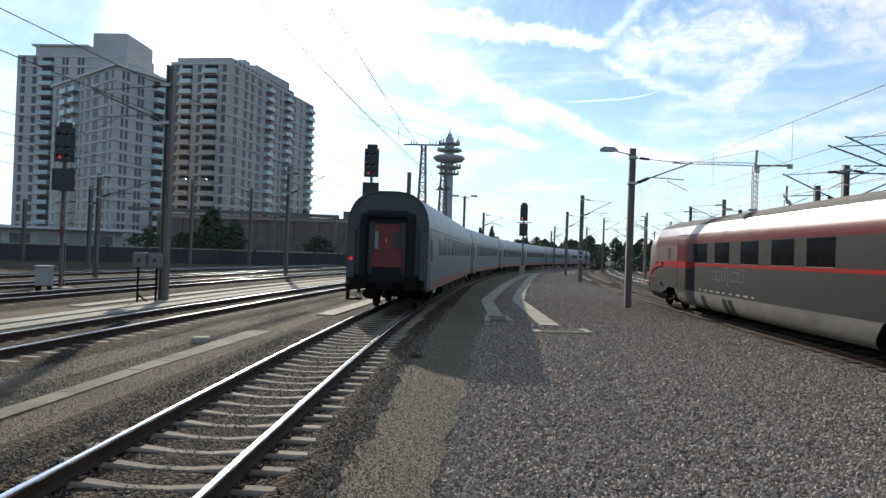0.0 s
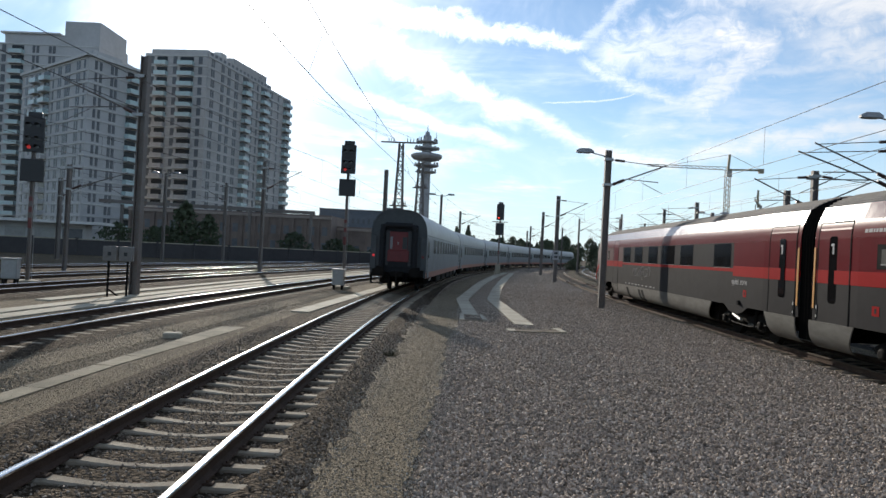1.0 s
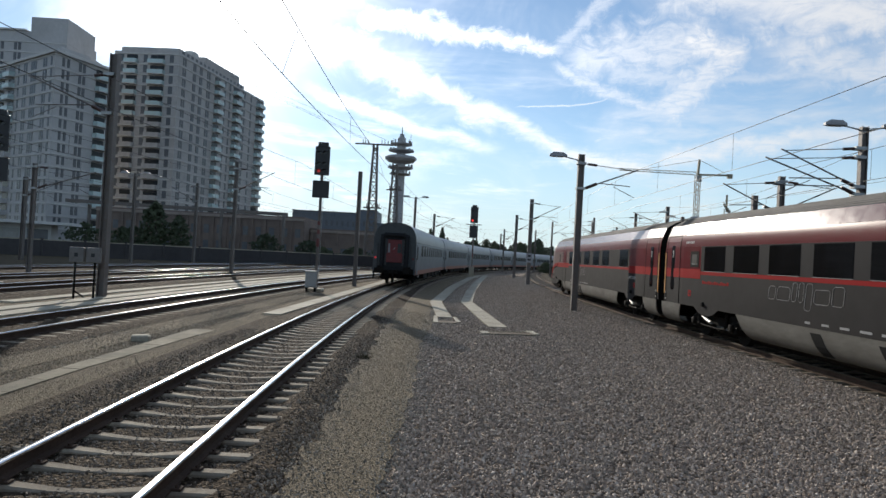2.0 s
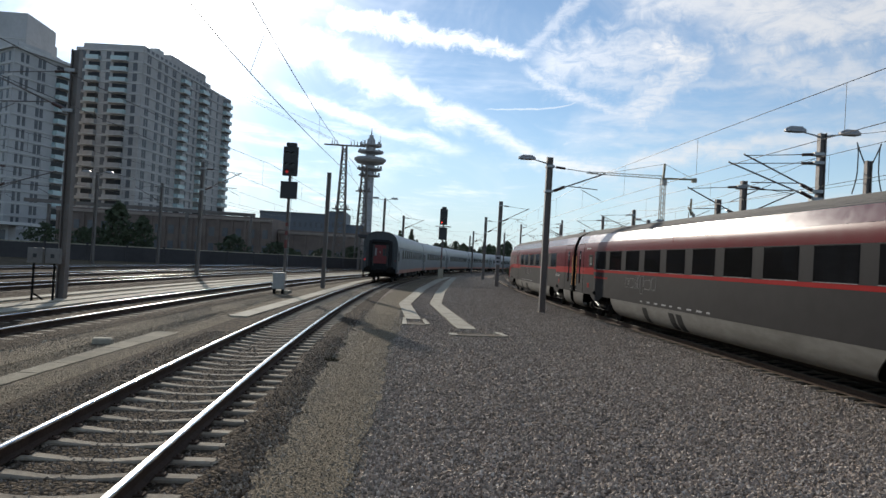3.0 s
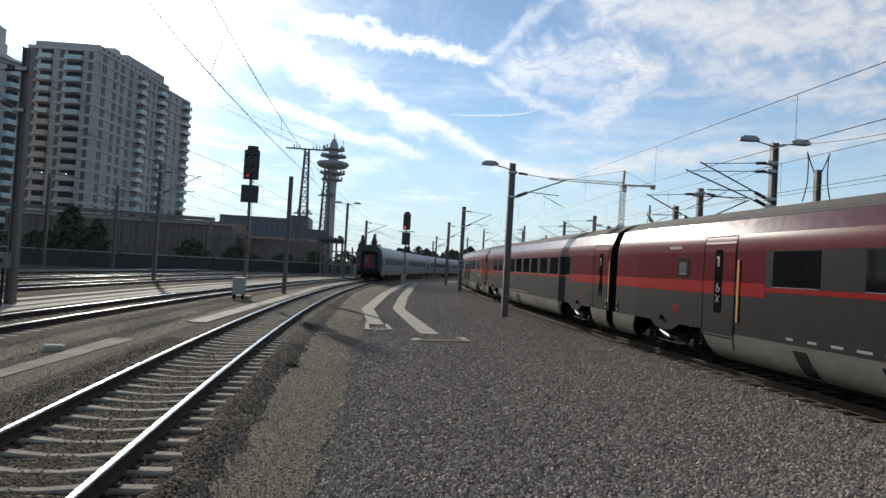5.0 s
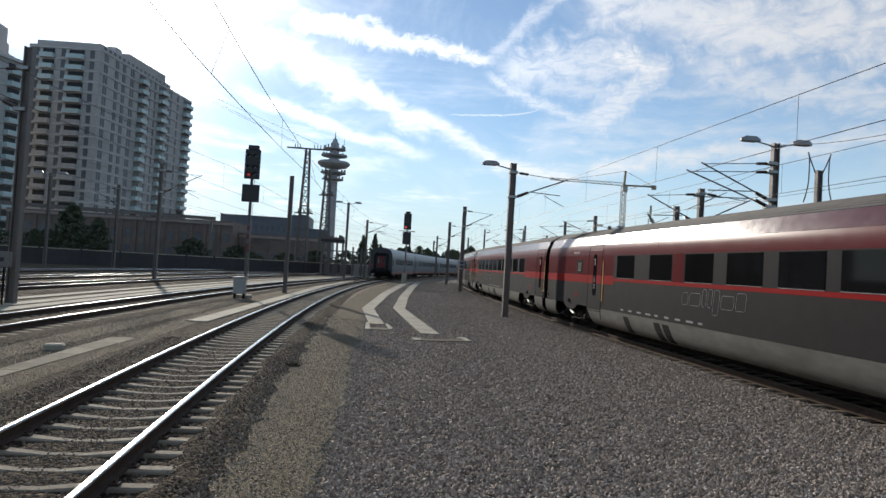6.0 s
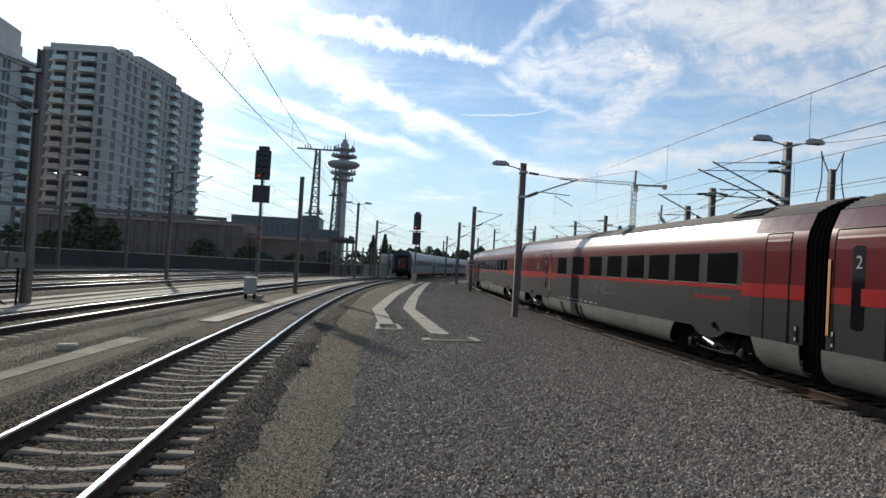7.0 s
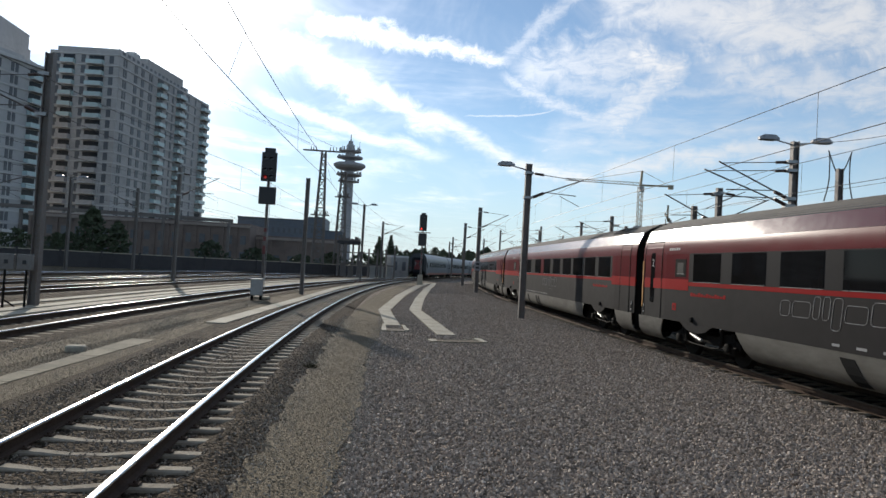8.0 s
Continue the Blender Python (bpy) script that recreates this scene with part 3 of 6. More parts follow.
stones("path_grit", "coarse grit lying on the sandy path", 16000, path_spot, ((0.15, 0.122, 0.085), (0.28, 0.235, 0.17), (0.45, 0.39, 0.31)), 0.008, 0.024)
stones("path_stones", "stray stones along the edges of the sandy path", 12000, edge_spot, ((0.2, 0.172, 0.135), (0.42, 0.37, 0.3), (0.6, 0.55, 0.47)), 0.014, 0.036)
stones("ballast_stones", "loose grey crushed stones", 190000, right_spot, ((0.2, 0.158, 0.122), (0.505, 0.408, 0.325), (0.78, 0.66, 0.55)), 0.018, 0.055)
stones("far_ballast_stones", "crushed stones of the ballast farther off", 45000, far_spot, ((0.2, 0.158, 0.122), (0.505, 0.408, 0.325), (0.78, 0.66, 0.55)), 0.035, 0.07)
stones("track_stones", "loose brown stained stones between the sleepers", 16000, track_spot, ((0.13, 0.102, 0.077), (0.29, 0.235, 0.182), (0.5, 0.43, 0.35)), 0.018, 0.042)


# ---------------------------------------------------------------- trains
MAROON = material("dark_red_paint", (0.125, 0.012, 0.015), 0.3, 0.0, vary=0.16, grain=3, stain=0.5, spec=0.10)
BRIGHT_RED = material("bright_red_paint", (0.29, 0.010, 0.010), 0.5, vary=0.12, grain=3, stain=0.5, spec=0.05)
TRAIN_GREY = material("dark_grey_paint", (0.029, 0.0265, 0.026), 0.6, vary=0.25, grain=3, stain=0.5, spec=0.06)
BAND_GREY = material("window_band_grey", (0.032, 0.03, 0.03), 0.5, vary=0.15, grain=3, stain=0.5, spec=0.05)
SKIRT = material("silver_skirt", (0.135, 0.125, 0.108), 0.62, 0.0, spec=0.2, vary=0.5, grain=4, stain=0.7, other=(0.068, 0.06, 0.048), stretch=(1, 0.5, 1.6))
SHOULDER = material("glossy_red_roof_edge", (0.115, 0.03, 0.034), 0.17, 0.0, vary=0.2, grain=5, stain=0.5, spec=0.4)
ROOF = material("grey_ribbed_roof", (0.10, 0.09, 0.085), 0.6, 0.0, vary=0.35, grain=4, stain=0.4, spec=0.16)
PANE = glass_material("train_glass", (0.013, 0.012, 0.012))
NOSE = material("dull_grey_red_nose_paint", (0.10, 0.045, 0.042), 0.45, vary=0.2, grain=4, stain=0.8, spec=0.2)
RUBBER = material("black_rubber", (0.010, 0.010, 0.010), 0.85, vary=0.2, spec=0.08)
BELLOWS = material("matt_black_bellows", (0.004, 0.004, 0.004), 0.95, vary=0.2, spec=0.0)
BOGIE = material("oily_bogie_steel", (0.016, 0.014, 0.012), 0.75, 0.0, vary=0.5, grain=20, stain=4, spec=0.06)
DAMPER = material("bright_damper", (0.5, 0.5, 0.48), 0.4, 0.6, vary=0.1)
ORANGE = material("orange_grab_rail", (0.52, 0.23, 0.045), 0.5, vary=0.1)
FROSTED = material("frosted_grey_glass", (0.075, 0.07, 0.06), 0.4, vary=0.3, grain=12, stain=3, spec=0.2)
SIGN_PALE = material("pale_lettering", (0.42, 0.40, 0.38), 0.6, vary=0.08, spec=0.1)
SIGN_GREY = material("grey_lettering", (0.33, 0.32, 0.31), 0.6, vary=0.05, spec=0.1)
COACH_SIDE = material("slate_blue_coach_paint", (0.125, 0.145, 0.168), 0.42, vary=0.25, grain=2, stain=0.4, spec=0.3)
COACH_PANE = material("dull_coach_glass", (0.03, 0.034, 0.036), 0.22, vary=0.3, grain=2, stain=0.8, spec=0.22)
# less than half as bright as COACH_SIDE, with uneven mottling
COACH_END = material("mottled_dark_coach_end", (0.05, 0.057, 0.06), 0.6, vary=0.4, grain=6, stain=1.2)
COACH_ROOF = material("dull_coach_roof", (0.22, 0.225, 0.235), 0.42, 0.2, vary=0.35, grain=4, stain=0.5)
COACH_RED = material("orange_red_sill_stripe", (0.30, 0.085, 0.05), 0.45, vary=0.2)
DOOR_RED = material("red_gangway_door", (0.12, 0.007, 0.009), 0.5, vary=0.25, grain=4, stain=1)
TAIL_RED = material("red_tail_lamp", (0.4, 0.01, 0.01), 0.3, emit=(1.0, 0.05, 0.06), power=0.3)
COACH_DARK = material("dull_gangway_black", (0.02, 0.021, 0.023), 0.75, vary=0.35, grain=6, stain=1.2, spec=0.15)

CAR = 26.5
HALF = 12.97


TAPER_FROM = 11.2


def slim(y):
    """How far a red car's side draws in at y, towards the ends of the car."""
    return 0.085 * max(0.0, abs(y) - TAPER_FROM) / (HALF - TAPER_FROM)


def stations(y0, y1):
    """The cross sections between y0 and y1, with one where the taper begins."""
    return sorted({y0, y1} | {y for y in (-TAPER_FROM, TAPER_FROM) if y0 < y < y1}, reverse=True)


def strip(points, y0, y1, side, thick=0.03, taper=True):
    """One band of a car's side: outline points (half width, height), from y0 to y1."""
    ring = [(a, z) for a, z in points] + [(a - thick, z) for a, z in reversed(points)]
    if side > 0:
        ring = ring[::-1]
    return Shape().loft([[(side * (a - (slim(y) if taper else 0.0)), y, z) for a, z in ring] for y in stations(y0, y1)])


def wheelset():
    s = Shape()
    for x in (-0.75, 0.75):
        inner = -1 if x > 0 else 1
        rings = []
        for dx, r in ((-0.07, 0.30), (-0.065, 0.455), (0.045, 0.46), (0.05, 0.485), (0.075, 0.485), (0.08, 0.30)):
            rings.append([(x + dx * inner, r * math.cos(k * math.pi / 12), r * math.sin(k * math.pi / 12)) for k in range(24)])
        s.loft(rings)
    s.tube((-0.9, 0, 0), (0.9, 0, 0), 0.085, sides=10)
    for side in (-1, 1):
        for k in range(5):
            a = k * 2 * math.pi / 5
            c = Vector((side * 0.82, 0.2 * math.cos(a), 0.2 * math.sin(a)))
            s.tube(c, c + Vector((side * 0.02, 0, 0)), 0.03, sides=6)
    return s


def bogie(parent, y, wheels):
    """A bogie frame with springs, dampers and boxes; its wheelsets turn."""
    frame_shape = Shape()
    for x in (-1.02, 1.02):
        frame_shape.loft([[(x - 0.09, y + a, z), (x + 0.09, y + a, z), (x + 0.09, y + a, z + h), (x - 0.09, y + a, z + h)] for a, z, h in ((-1.65, 0.42, 0.16), (-1.1, 0.6, 0.2), (-0.6, 0.44, 0.24), (0.6, 0.44, 0.24), (1.1, 0.6, 0.2), (1.65, 0.42, 0.16))])
        for a in (-1.25, 1.25):
            frame_shape.box(x - 0.15, x + 0.15, y + a - 0.2, y + a + 0.2, 0.28, 0.62, 0.04)
            frame_shape.tube((x, y + a, 0.62), (x, y + a, 0.82), 0.11, sides=10)
    frame_shape.box(-1.0, 1.0, y - 0.25, y + 0.25, 0.45, 0.75)
    for x in (-1.18, 1.18):
        part("axle_box", Shape().turn([(0.11, 0.0), (0.125, 0.02), (0.12, 0.07), (0.07, 0.09)], (0, 0, 0), 12), BOGIE, parent, at=pose(x, y - 1.25, 0.46, 0, 90 if x > 0 else -90, 0))
        part("axle_box", Shape().turn([(0.11, 0.0), (0.125, 0.02), (0.12, 0.07), (0.07, 0.09)], (0, 0, 0), 12), BOGIE, parent, at=pose(x, y + 1.25, 0.46, 0, 90 if x > 0 else -90, 0))
        for q in (-0.86, 0.86):
            part("primary_damper", Shape().tube((x, y + q, 0.4), (x, y + q * 1.08, 0.86), 0.045), BOGIE, parent)
        part("brake_pipe", Shape().tube((x, y - 1.6, 0.5), (x, y - 0.5, 0.36), 0.025).tube((x, y - 0.5, 0.36), (x, y + 0.6, 0.38), 0.025).tube((x, y + 0.6, 0.38), (x, y + 1.6, 0.52), 0.025), BOGIE, parent)
    part("bogie_frame", frame_shape, BOGIE, parent, "oily black bogie frame")
    for x in (-1.05, 1.05):
        part("air_spring", Shape().turn([(0.2, 0.7), (0.26, 0.76), (0.2, 0.82), (0.26, 0.88), (0.2, 0.94)], (x, y, 0), 12), RUBBER, parent)
    for x in (-1.25, 1.25):
        part("damper", Shape().tube((x, y - 0.05, 0.52), (x, y + 0.35, 0.6), 0.045).tube((x, y + 0.35, 0.6), (x, y + 0.55, 0.64), 0.028), DAMPER, parent, "bright metal yaw damper")
    for a in (-1.25, 1.25):
        wheels.append(part("wheelset", WHEELS, BOGIE, parent, "steel wheelset", at=pose(0, y + a, 0.46)))


WHEELS = wheelset().mesh("wheelset", BOGIE)
ROLLING = []
TRAINS = []


def lettered(parent, text, size, m, mat, name="number"):
    curve = bpy.data.curves.new(name, "FONT")
    curve.body, curve.size, curve.extrude, curve.align_x, curve.align_y = text, size, 0.002, "CENTER", "CENTER"
    ob = new(name, curve)
    ob.data.materials.append(mat)
    ob.parent = parent
    ob.matrix_basis = m
    return ob


def outlined_word(parent, y, z, side):
    """The maker's mark as plain hollow rounded shapes in a row, of its size."""
    x0, x1 = (-1.437, -1.433) if side < 0 else (1.433, 1.437)
    run, t = y, 0.022
    for wide, low, high in ((0.32, 0, 0.33), (0.56, 0, 0.33), (0.2, 0, 0.45), (0.2, 0, 0.46), (0.26, -0.17, 0.45), (0.56, 0, 0.33), (0.4, 0, 0.42)):
        b, a, z0, z1 = run, run - wide, z + low, z + high
        rows = []
        for inset in (0.0, t):
            r = min(0.09, wide * 0.4) - inset * 0.5
            ring = []
            for cy, cz, start in ((a + r, z0 + r, 180), (b - r, z0 + r, 270), (b - r, z1 - r, 0), (a + r, z1 - r, 90)):
                for k in range(4):
                    w0 = radians(start + 30 * k)
                    ring.append((cy + (r - inset * 0.5) * math.cos(w0), cz + (r - inset * 0.5) * math.sin(w0)))
            rows.append([(p - 0.12 * (q - z), q) for p, q in ring])
        n = len(rows[0])
        v = [(x, p, q) for x in (x0, x1) for ring in rows for p, q in ring]
        f = []
        for i in range(n):
            j = (i + 1) % n
            f += [(i, j, n + j, n + i), (2 * n + j, 2 * n + i, 3 * n + i, 3 * n + j), (j, i, 2 * n + i, 2 * n + j), (n + i, n + j, 3 * n + j, 3 * n + i)]
        part("word_mark", Shape().add(v, f), SIGN_GREY, parent, "pale outlined mark")
        run -= wide + 0.07


def capsule(side, x, y, z0, z1, half):
    """A thin upright pane with rounded ends, standing on a car's side."""
    ring = []
    for cy, cz, start in ((y - half + 0.09, z0 + 0.09, 180), (y + half - 0.09, z0 + 0.09, 270), (y + half - 0.09, z1 - 0.09, 0), (y - half + 0.09, z1 - 0.09, 90)):
        ring += [(cy + 0.09 * math.cos(radians(start + 30 * k)), cz + 0.09 * math.sin(radians(start + 30 * k))) for k in range(4)]
    ring = ring if side > 0 else ring[::-1]
    return Shape().loft([[(side * (x - 0.012), p, q) for p, q in ring], [(side * x, p, q) for p, q in ring]])


RED_PROFILE = dict(
    lower=[(1.427, 0.924), (1.43, 1.4), (1.43, 1.928)],
    stripe=[(1.434, 1.93), (1.434, 2.03)],
    window=[(1.43, 2.032), (1.43, 2.81)],
    upper=[(1.43, 2.812), (1.427, 2.87), (1.42, 2.96), (1.408, 3.05), (1.392, 3.13), (1.37, 3.2)],
    shoulder=[(1.368, 3.205), (1.222, 3.56)],
)


def skirt(y0, y1, side, cut0, cut1):
    """A rounded skirt whose ends slant inwards towards the ground."""
    pts = [(1.16, 0.30), (1.25, 0.345), (1.33, 0.43), (1.385, 0.54), (1.41, 0.68), (1.422, 0.8), (1.426, 0.92)]
    ring = [(side * a, z) for a, z in pts] + [(side * (a - 0.03), z) for a, z in reversed(pts)]
    if side > 0:
        ring = ring[::-1]
    k = lambda z: (0.92 - z) / 0.62
    return Shape().loft([[(x, y1 - cut1 * k(z), z) for x, z in ring], [(x, y0 + cut0 * k(z), z) for x, z in ring]])


def red_car(kind, cls):
    """kind 'b': doors at both ends; 'c': a door set back from the front end; 'cab': driving cab in front."""
    car = thing("passenger_carriage", {"cab": "red and grey train driving carriage with sloping nose", "b": "red and grey express train carriage with silver roof edge", "c": "red and grey express train carriage with set back door"}[kind],
                "train carriage", group="carriages of the red train")
    front = HALF - (2.3 if kind == "cab" else 0.0)
    body = Shape()
    core = [(-1.3, 0.92), (1.3, 0.92), (1.3, 2.9), (1.24, 3.2), (1.04, 3.54), (-1.04, 3.54), (-1.24, 3.2), (-1.3, 2.9)]
    body.loft([[(x, front, z) for x, z in core], [(x, -HALF, z) for x, z in core]])
    part("body_core", body, TRAIN_GREY, car)
    rib = [(1.222, 3.562)]
    for x, z in ((1.13, 3.595), (1.04, 3.655), (0.94, 3.712), (0.82, 3.768), (0.68, 3.82), (0.5, 3.872), (0.28, 3.915)):
        rib += [(x, z), (x - 0.004, z + 0.034)]
    rib.append((0.0, 3.955))
    top = rib + [(-x, z) for x, z in reversed(rib[:-1])]
    part("roof", Shape().loft([[(x * (1 - slim(y) / 1.22), y, z) for x, z in top] for y in stations(-HALF, front)]), ROOF, car, "grey ribbed metal roof")
    for side in (-1, 1) if kind == "c" else ():
        hatch = part("roof_hatch", strip([(1.1, 3.69), (0.72, 3.885)], -CAR / 2 + 2.35, -CAR / 2 + 3.6, side, 0.06), ROOF, car, "raised grey roof hatch with black grille")
        part("hatch_grille", strip([(1.05, 3.722), (0.78, 3.861)], -CAR / 2 + 2.5, -CAR / 2 + 3.4, side, 0.02), RUBBER, hatch)
        for k in range(7):
            part("grille_bar", strip([(1.05, 3.732), (0.78, 3.871)], -CAR / 2 + 2.56 + 0.125 * k, -CAR / 2 + 2.58 + 0.125 * k, side, 0.012), TRAIN_GREY, hatch)
    if kind == "b":
        doors, wins, small = [(0.45, 1.75), (24.75, 26.05)], [3.65 + 1.86 * i for i in range(10)], [(2.62, 3.25)]
    elif kind == "c":
        doors, wins, small = [(5.8, 7.15), (24.95, 25.75)], [8.5, 11.0, 13.15, 15.15, 17.08, 18.87, 20.66, 22.5], [(4.45, 5.1)]
    else:
        doors, wins, small = [(6.1, 7.2), (24.75, 26.05)], [8.4, 10.6, 13.0, 15.3, 17.4, 20.8], [(4.6, 5.0)]
    u0, u1 = min(wins) - 0.25, max(wins) + 1.6
    to_y = lambda u: CAR / 2 - u
    for side in (-1, 1):
        part("skirt", skirt(to_y(20.75), to_y(5.75), side, 0.55, 0.55), SKIRT, car, "silver skirt with streaked grime", smooth=True)
        if kind != "cab":
            part("skirt", skirt(to_y(1.95), HALF, side, 0.3, 0.0), SKIRT, car, "short silver end skirt", smooth=True)
        part("skirt", skirt(-HALF, to_y(24.55), side, 0.0, 0.3), SKIRT, car, "short silver end skirt", smooth=True)
        part("lower_side", strip(RED_PROFILE["lower"], -HALF, front, side), TRAIN_GREY, car, "dark grey lower side")
        part("stripe", strip(RED_PROFILE["stripe"], to_y(u1), to_y(u0), side, 0.034), BRIGHT_RED, car, "thin bright red line")
        for a, b in ((-HALF, to_y(u1)), (to_y(u0), front)):
            part("stripe", strip([(1.436, 1.80), (1.436, 2.10)], a, b - (1.2 if kind == "cab" and b == front else 0.0), side, 0.036), BRIGHT_RED, car, "broad bright red band")
            part("end_panel", strip(RED_PROFILE["window"], a, b, side), NOSE if kind == "cab" and b == front else MAROON, car, "dark red panel")
        part("window_band", strip(RED_PROFILE["window"], to_y(u1), to_y(u0), side), BAND_GREY, car, "dark grey band round the windows")
        part("upper_side", strip(RED_PROFILE["upper"], -HALF, front, side), MAROON, car, "dark red upper side", smooth=True)
        part("cantrail", strip(RED_PROFILE["shoulder"], -HALF, front, side), SHOULDER, car, "silver sloping roof edge")
        for u in wins:
            wide = 1.34 if kind == "b" else 1.38
            part("window", strip([(1.438, 2.05), (1.438, 2.785)], to_y(u + wide), to_y(u), side, 0.012), PANE, car, "dark tinted window")
            part("window_sill", strip([(1.441, 2.038), (1.441, 2.05)], to_y(u + wide), to_y(u), side, 0.014), SIGN_GREY, car)
        if kind == "c":
            part("end_panel", strip([(1.434, 2.034), (1.434, 2.808)], to_y(13.08), to_y(12.45), side, 0.02), MAROON, car, "dark red pillar between two windows")
        for u in (3.7, 22.95):
            part("lifting_knob", Shape().tube((side * 1.42, to_y(u), 1.03), (side * 1.5, to_y(u), 1.03), 0.075, 0.06, sides=12), RUBBER, car, "black round lifting point")
        for y in (-HALF + 0.2, front - 0.2) if kind != "cab" else (-HALF + 0.2,):
            catch = part("end_handle", strip([(1.446, 0.98), (1.446, 1.3)], y - 0.035, y + 0.035, side, 0.02), RUBBER, car, "black handle with pale tips")
            part("handle_tip", strip([(1.455, 1.0), (1.455, 1.06)], y - 0.02, y + 0.02, side, 0.02), SIGN_PALE, catch)
            part("handle_tip", strip([(1.455, 1.2), (1.455, 1.28)], y - 0.02, y + 0.02, side, 0.02), SIGN_PALE, catch)
        for a, b in small:
            win = part("small_window", strip([(1.437, 2.16), (1.437, 2.66)], to_y(b), to_y(a), side, 0.01), RUBBER, car, "small toilet window in black frame")
            part("pane", strip([(1.442, 2.26), (1.442, 2.56)], to_y(b) + 0.14, to_y(a) - 0.14, side, 0.008), FROSTED, win)
            part("window_sill", strip([(1.440, 2.245), (1.440, 2.26)], to_y(b) + 0.12, to_y(a) - 0.12, side, 0.012), GALV, win)
        for a, b in doors:
            mid = to_y((a + b) / 2)
            blank = kind == "c" and a > 20 or kind == "cab" and a < 20
            door = part("door", strip([(1.436, 0.86), (1.436, 1.80)], to_y(b), to_y(a), side, 0.02), TRAIN_GREY, car, "grey entrance door with narrow window")
            part("door_top", strip([(1.437, 2.1), (1.437, 2.8), (1.42, 3.0), (1.38, 3.16)], to_y(b), to_y(a), side, 0.02), MAROON, door)
            part("door_stripe", strip([(1.441, 1.80), (1.441, 2.1)], to_y(b), to_y(a), side, 0.02), BRIGHT_RED, door)
            if not blank:
                part("door_glass", capsule(side, 1.444 - slim(mid), mid, 1.36, 2.86, 0.16), PANE, door, "tall narrow rounded door window")
            for yy in (to_y(a), to_y(b)):
                part("door_seal", strip([(1.392, 0.54), (1.419, 0.68), (1.434, 0.84), (1.443, 0.95), (1.443, 2.78), (1.425, 3.0), (1.385, 3.17)], yy - 0.015, yy + 0.015, side, 0.02), RUBBER, door)
            part("door_head", strip([(1.388, 3.165), (1.38, 3.19)], to_y(b), to_y(a), side, 0.012), RUBBER, door)
            part("step", strip([(1.432, 0.80), (1.436, 0.82)], to_y(b) + 0.05, to_y(a) - 0.05, side, 0.03), RUBBER, door)
            grab = to_y(a) + 0.12 if a < 1 else to_y(b) - 0.12 if a > 20 else to_y(b) - 0.14
            if not blank:
                part("grab_rail", strip([(1.452, 1.2), (1.452, 2.62)], grab - 0.035, grab + 0.035, side, 0.012), ORANGE, door, "orange grab rail")
            face_x = side * (1.4465 - slim(mid))
            turned = Matrix.Translation((face_x + side * 0.0005, mid, 2.55)) @ Matrix(((0, 0, side, 0), (side, 0, 0, 0), (0, 1, 0, 0), (0, 0, 0, 1)))
            if not blank:
                if cls == "2":
                    lettered(door, cls, 0.33, turned, SIGN_PALE)
                else:
                    flag = -side
                    one = Shape().box(-0.004, 0.004, -0.03, 0.03, -0.12, 0.12).box(-0.0035, 0.0035, min(0.028 * flag, 0.08 * flag), max(0.028 * flag, 0.08 * flag), 0.065, 0.119)
                    part("number", one, SIGN_PALE, door, "white class number", at=pose(face_x, mid, 2.58))
                if kind == "c":
                    wheel = Shape()
                    for k in range(8):
                        p, q = [(0.075 * math.cos(j * math.pi / 5 + 2.6), 0.075 * math.sin(j * math.pi / 5 + 2.6)) for j in (k, k + 1)]
                        wheel.bar((face_x, mid + p[0], 1.93 + p[1]), (face_x, mid + q[0], 1.93 + q[1]), 0.004, 0.022)
                    wheel.bar((face_x, mid + 0.02, 2.07), (face_x, mid + 0.01, 1.95), 0.004, 0.03)
                    wheel.bar((face_x, mid + 0.01, 1.95), (face_x, mid - 0.07, 1.93), 0.004, 0.025)
                    part("pictogram", wheel, SIGN_PALE, door, "small white pictogram")
                    cross = Shape().bar((face_x, mid - 0.08, 1.77), (face_x, mid + 0.08, 1.62), 0.004, 0.018)
                    cross.bar((face_x, mid + 0.07, 1.78), (face_x, mid - 0.06, 1.61), 0.004, 0.02)
                    part("pictogram", cross, SIGN_PALE, door, "small white pictogram")
        for u, z0 in {"c": ((4.6, 1.0),), "b": ((2.75, 1.0), (23.4, 1.0)), "cab": ((23.4, 1.0),)}[kind]:
            part("warning_plate", strip([(1.434, z0 + 0.22), (1.434, z0 + 0.42)], to_y(u), to_y(u) + 0.22, side, 0.006), BRIGHT_RED, car, "small red plate with dark handle")
            part("plate_mark", strip([(1.437, z0 + 0.27), (1.437, z0 + 0.37)], to_y(u) + 0.08, to_y(u) + 0.14, side, 0.006), TRAIN_GREY, car)
        outlined_word(car, to_y(7.4 if kind == "b" else 13.05 if kind == "c" else 10.4), 1.45, side)
        if kind != "cab":
            run = to_y(4.0 if kind == "c" else 2.2)
            for wide in (0.09, 0.11, 0.05, 0.06, 0.1, 0.07):
                part("small_mark", strip([(1.4275, 2.91), (1.4195, 2.985)], run - wide, run, side, 0.004), SIGN_PALE, car, "small pale plain mark")
                run -= wide + 0.03
        for k in range(13) if kind != "cab" else ():
            u = (21.9 if kind == "c" else 3.55) + k * 0.135
            part("small_lettering", strip([(1.434, 1.66), (1.434, 1.755 - 0.02 * (k % 3))], to_y(u + 0.11), to_y(u), side, 0.006), BRIGHT_RED, car, "dull red inscription")
        if kind == "cab":
            lettered(car, "quiet zone", 0.26, Matrix.Translation((side * 1.436, to_y(22.9), 1.64)) @ Matrix(((0, 0, side, 0), (side, 0, 0, 0), (0, 1, 0, 0), (0, 0, 0, 1))), SIGN_PALE, "inscription")
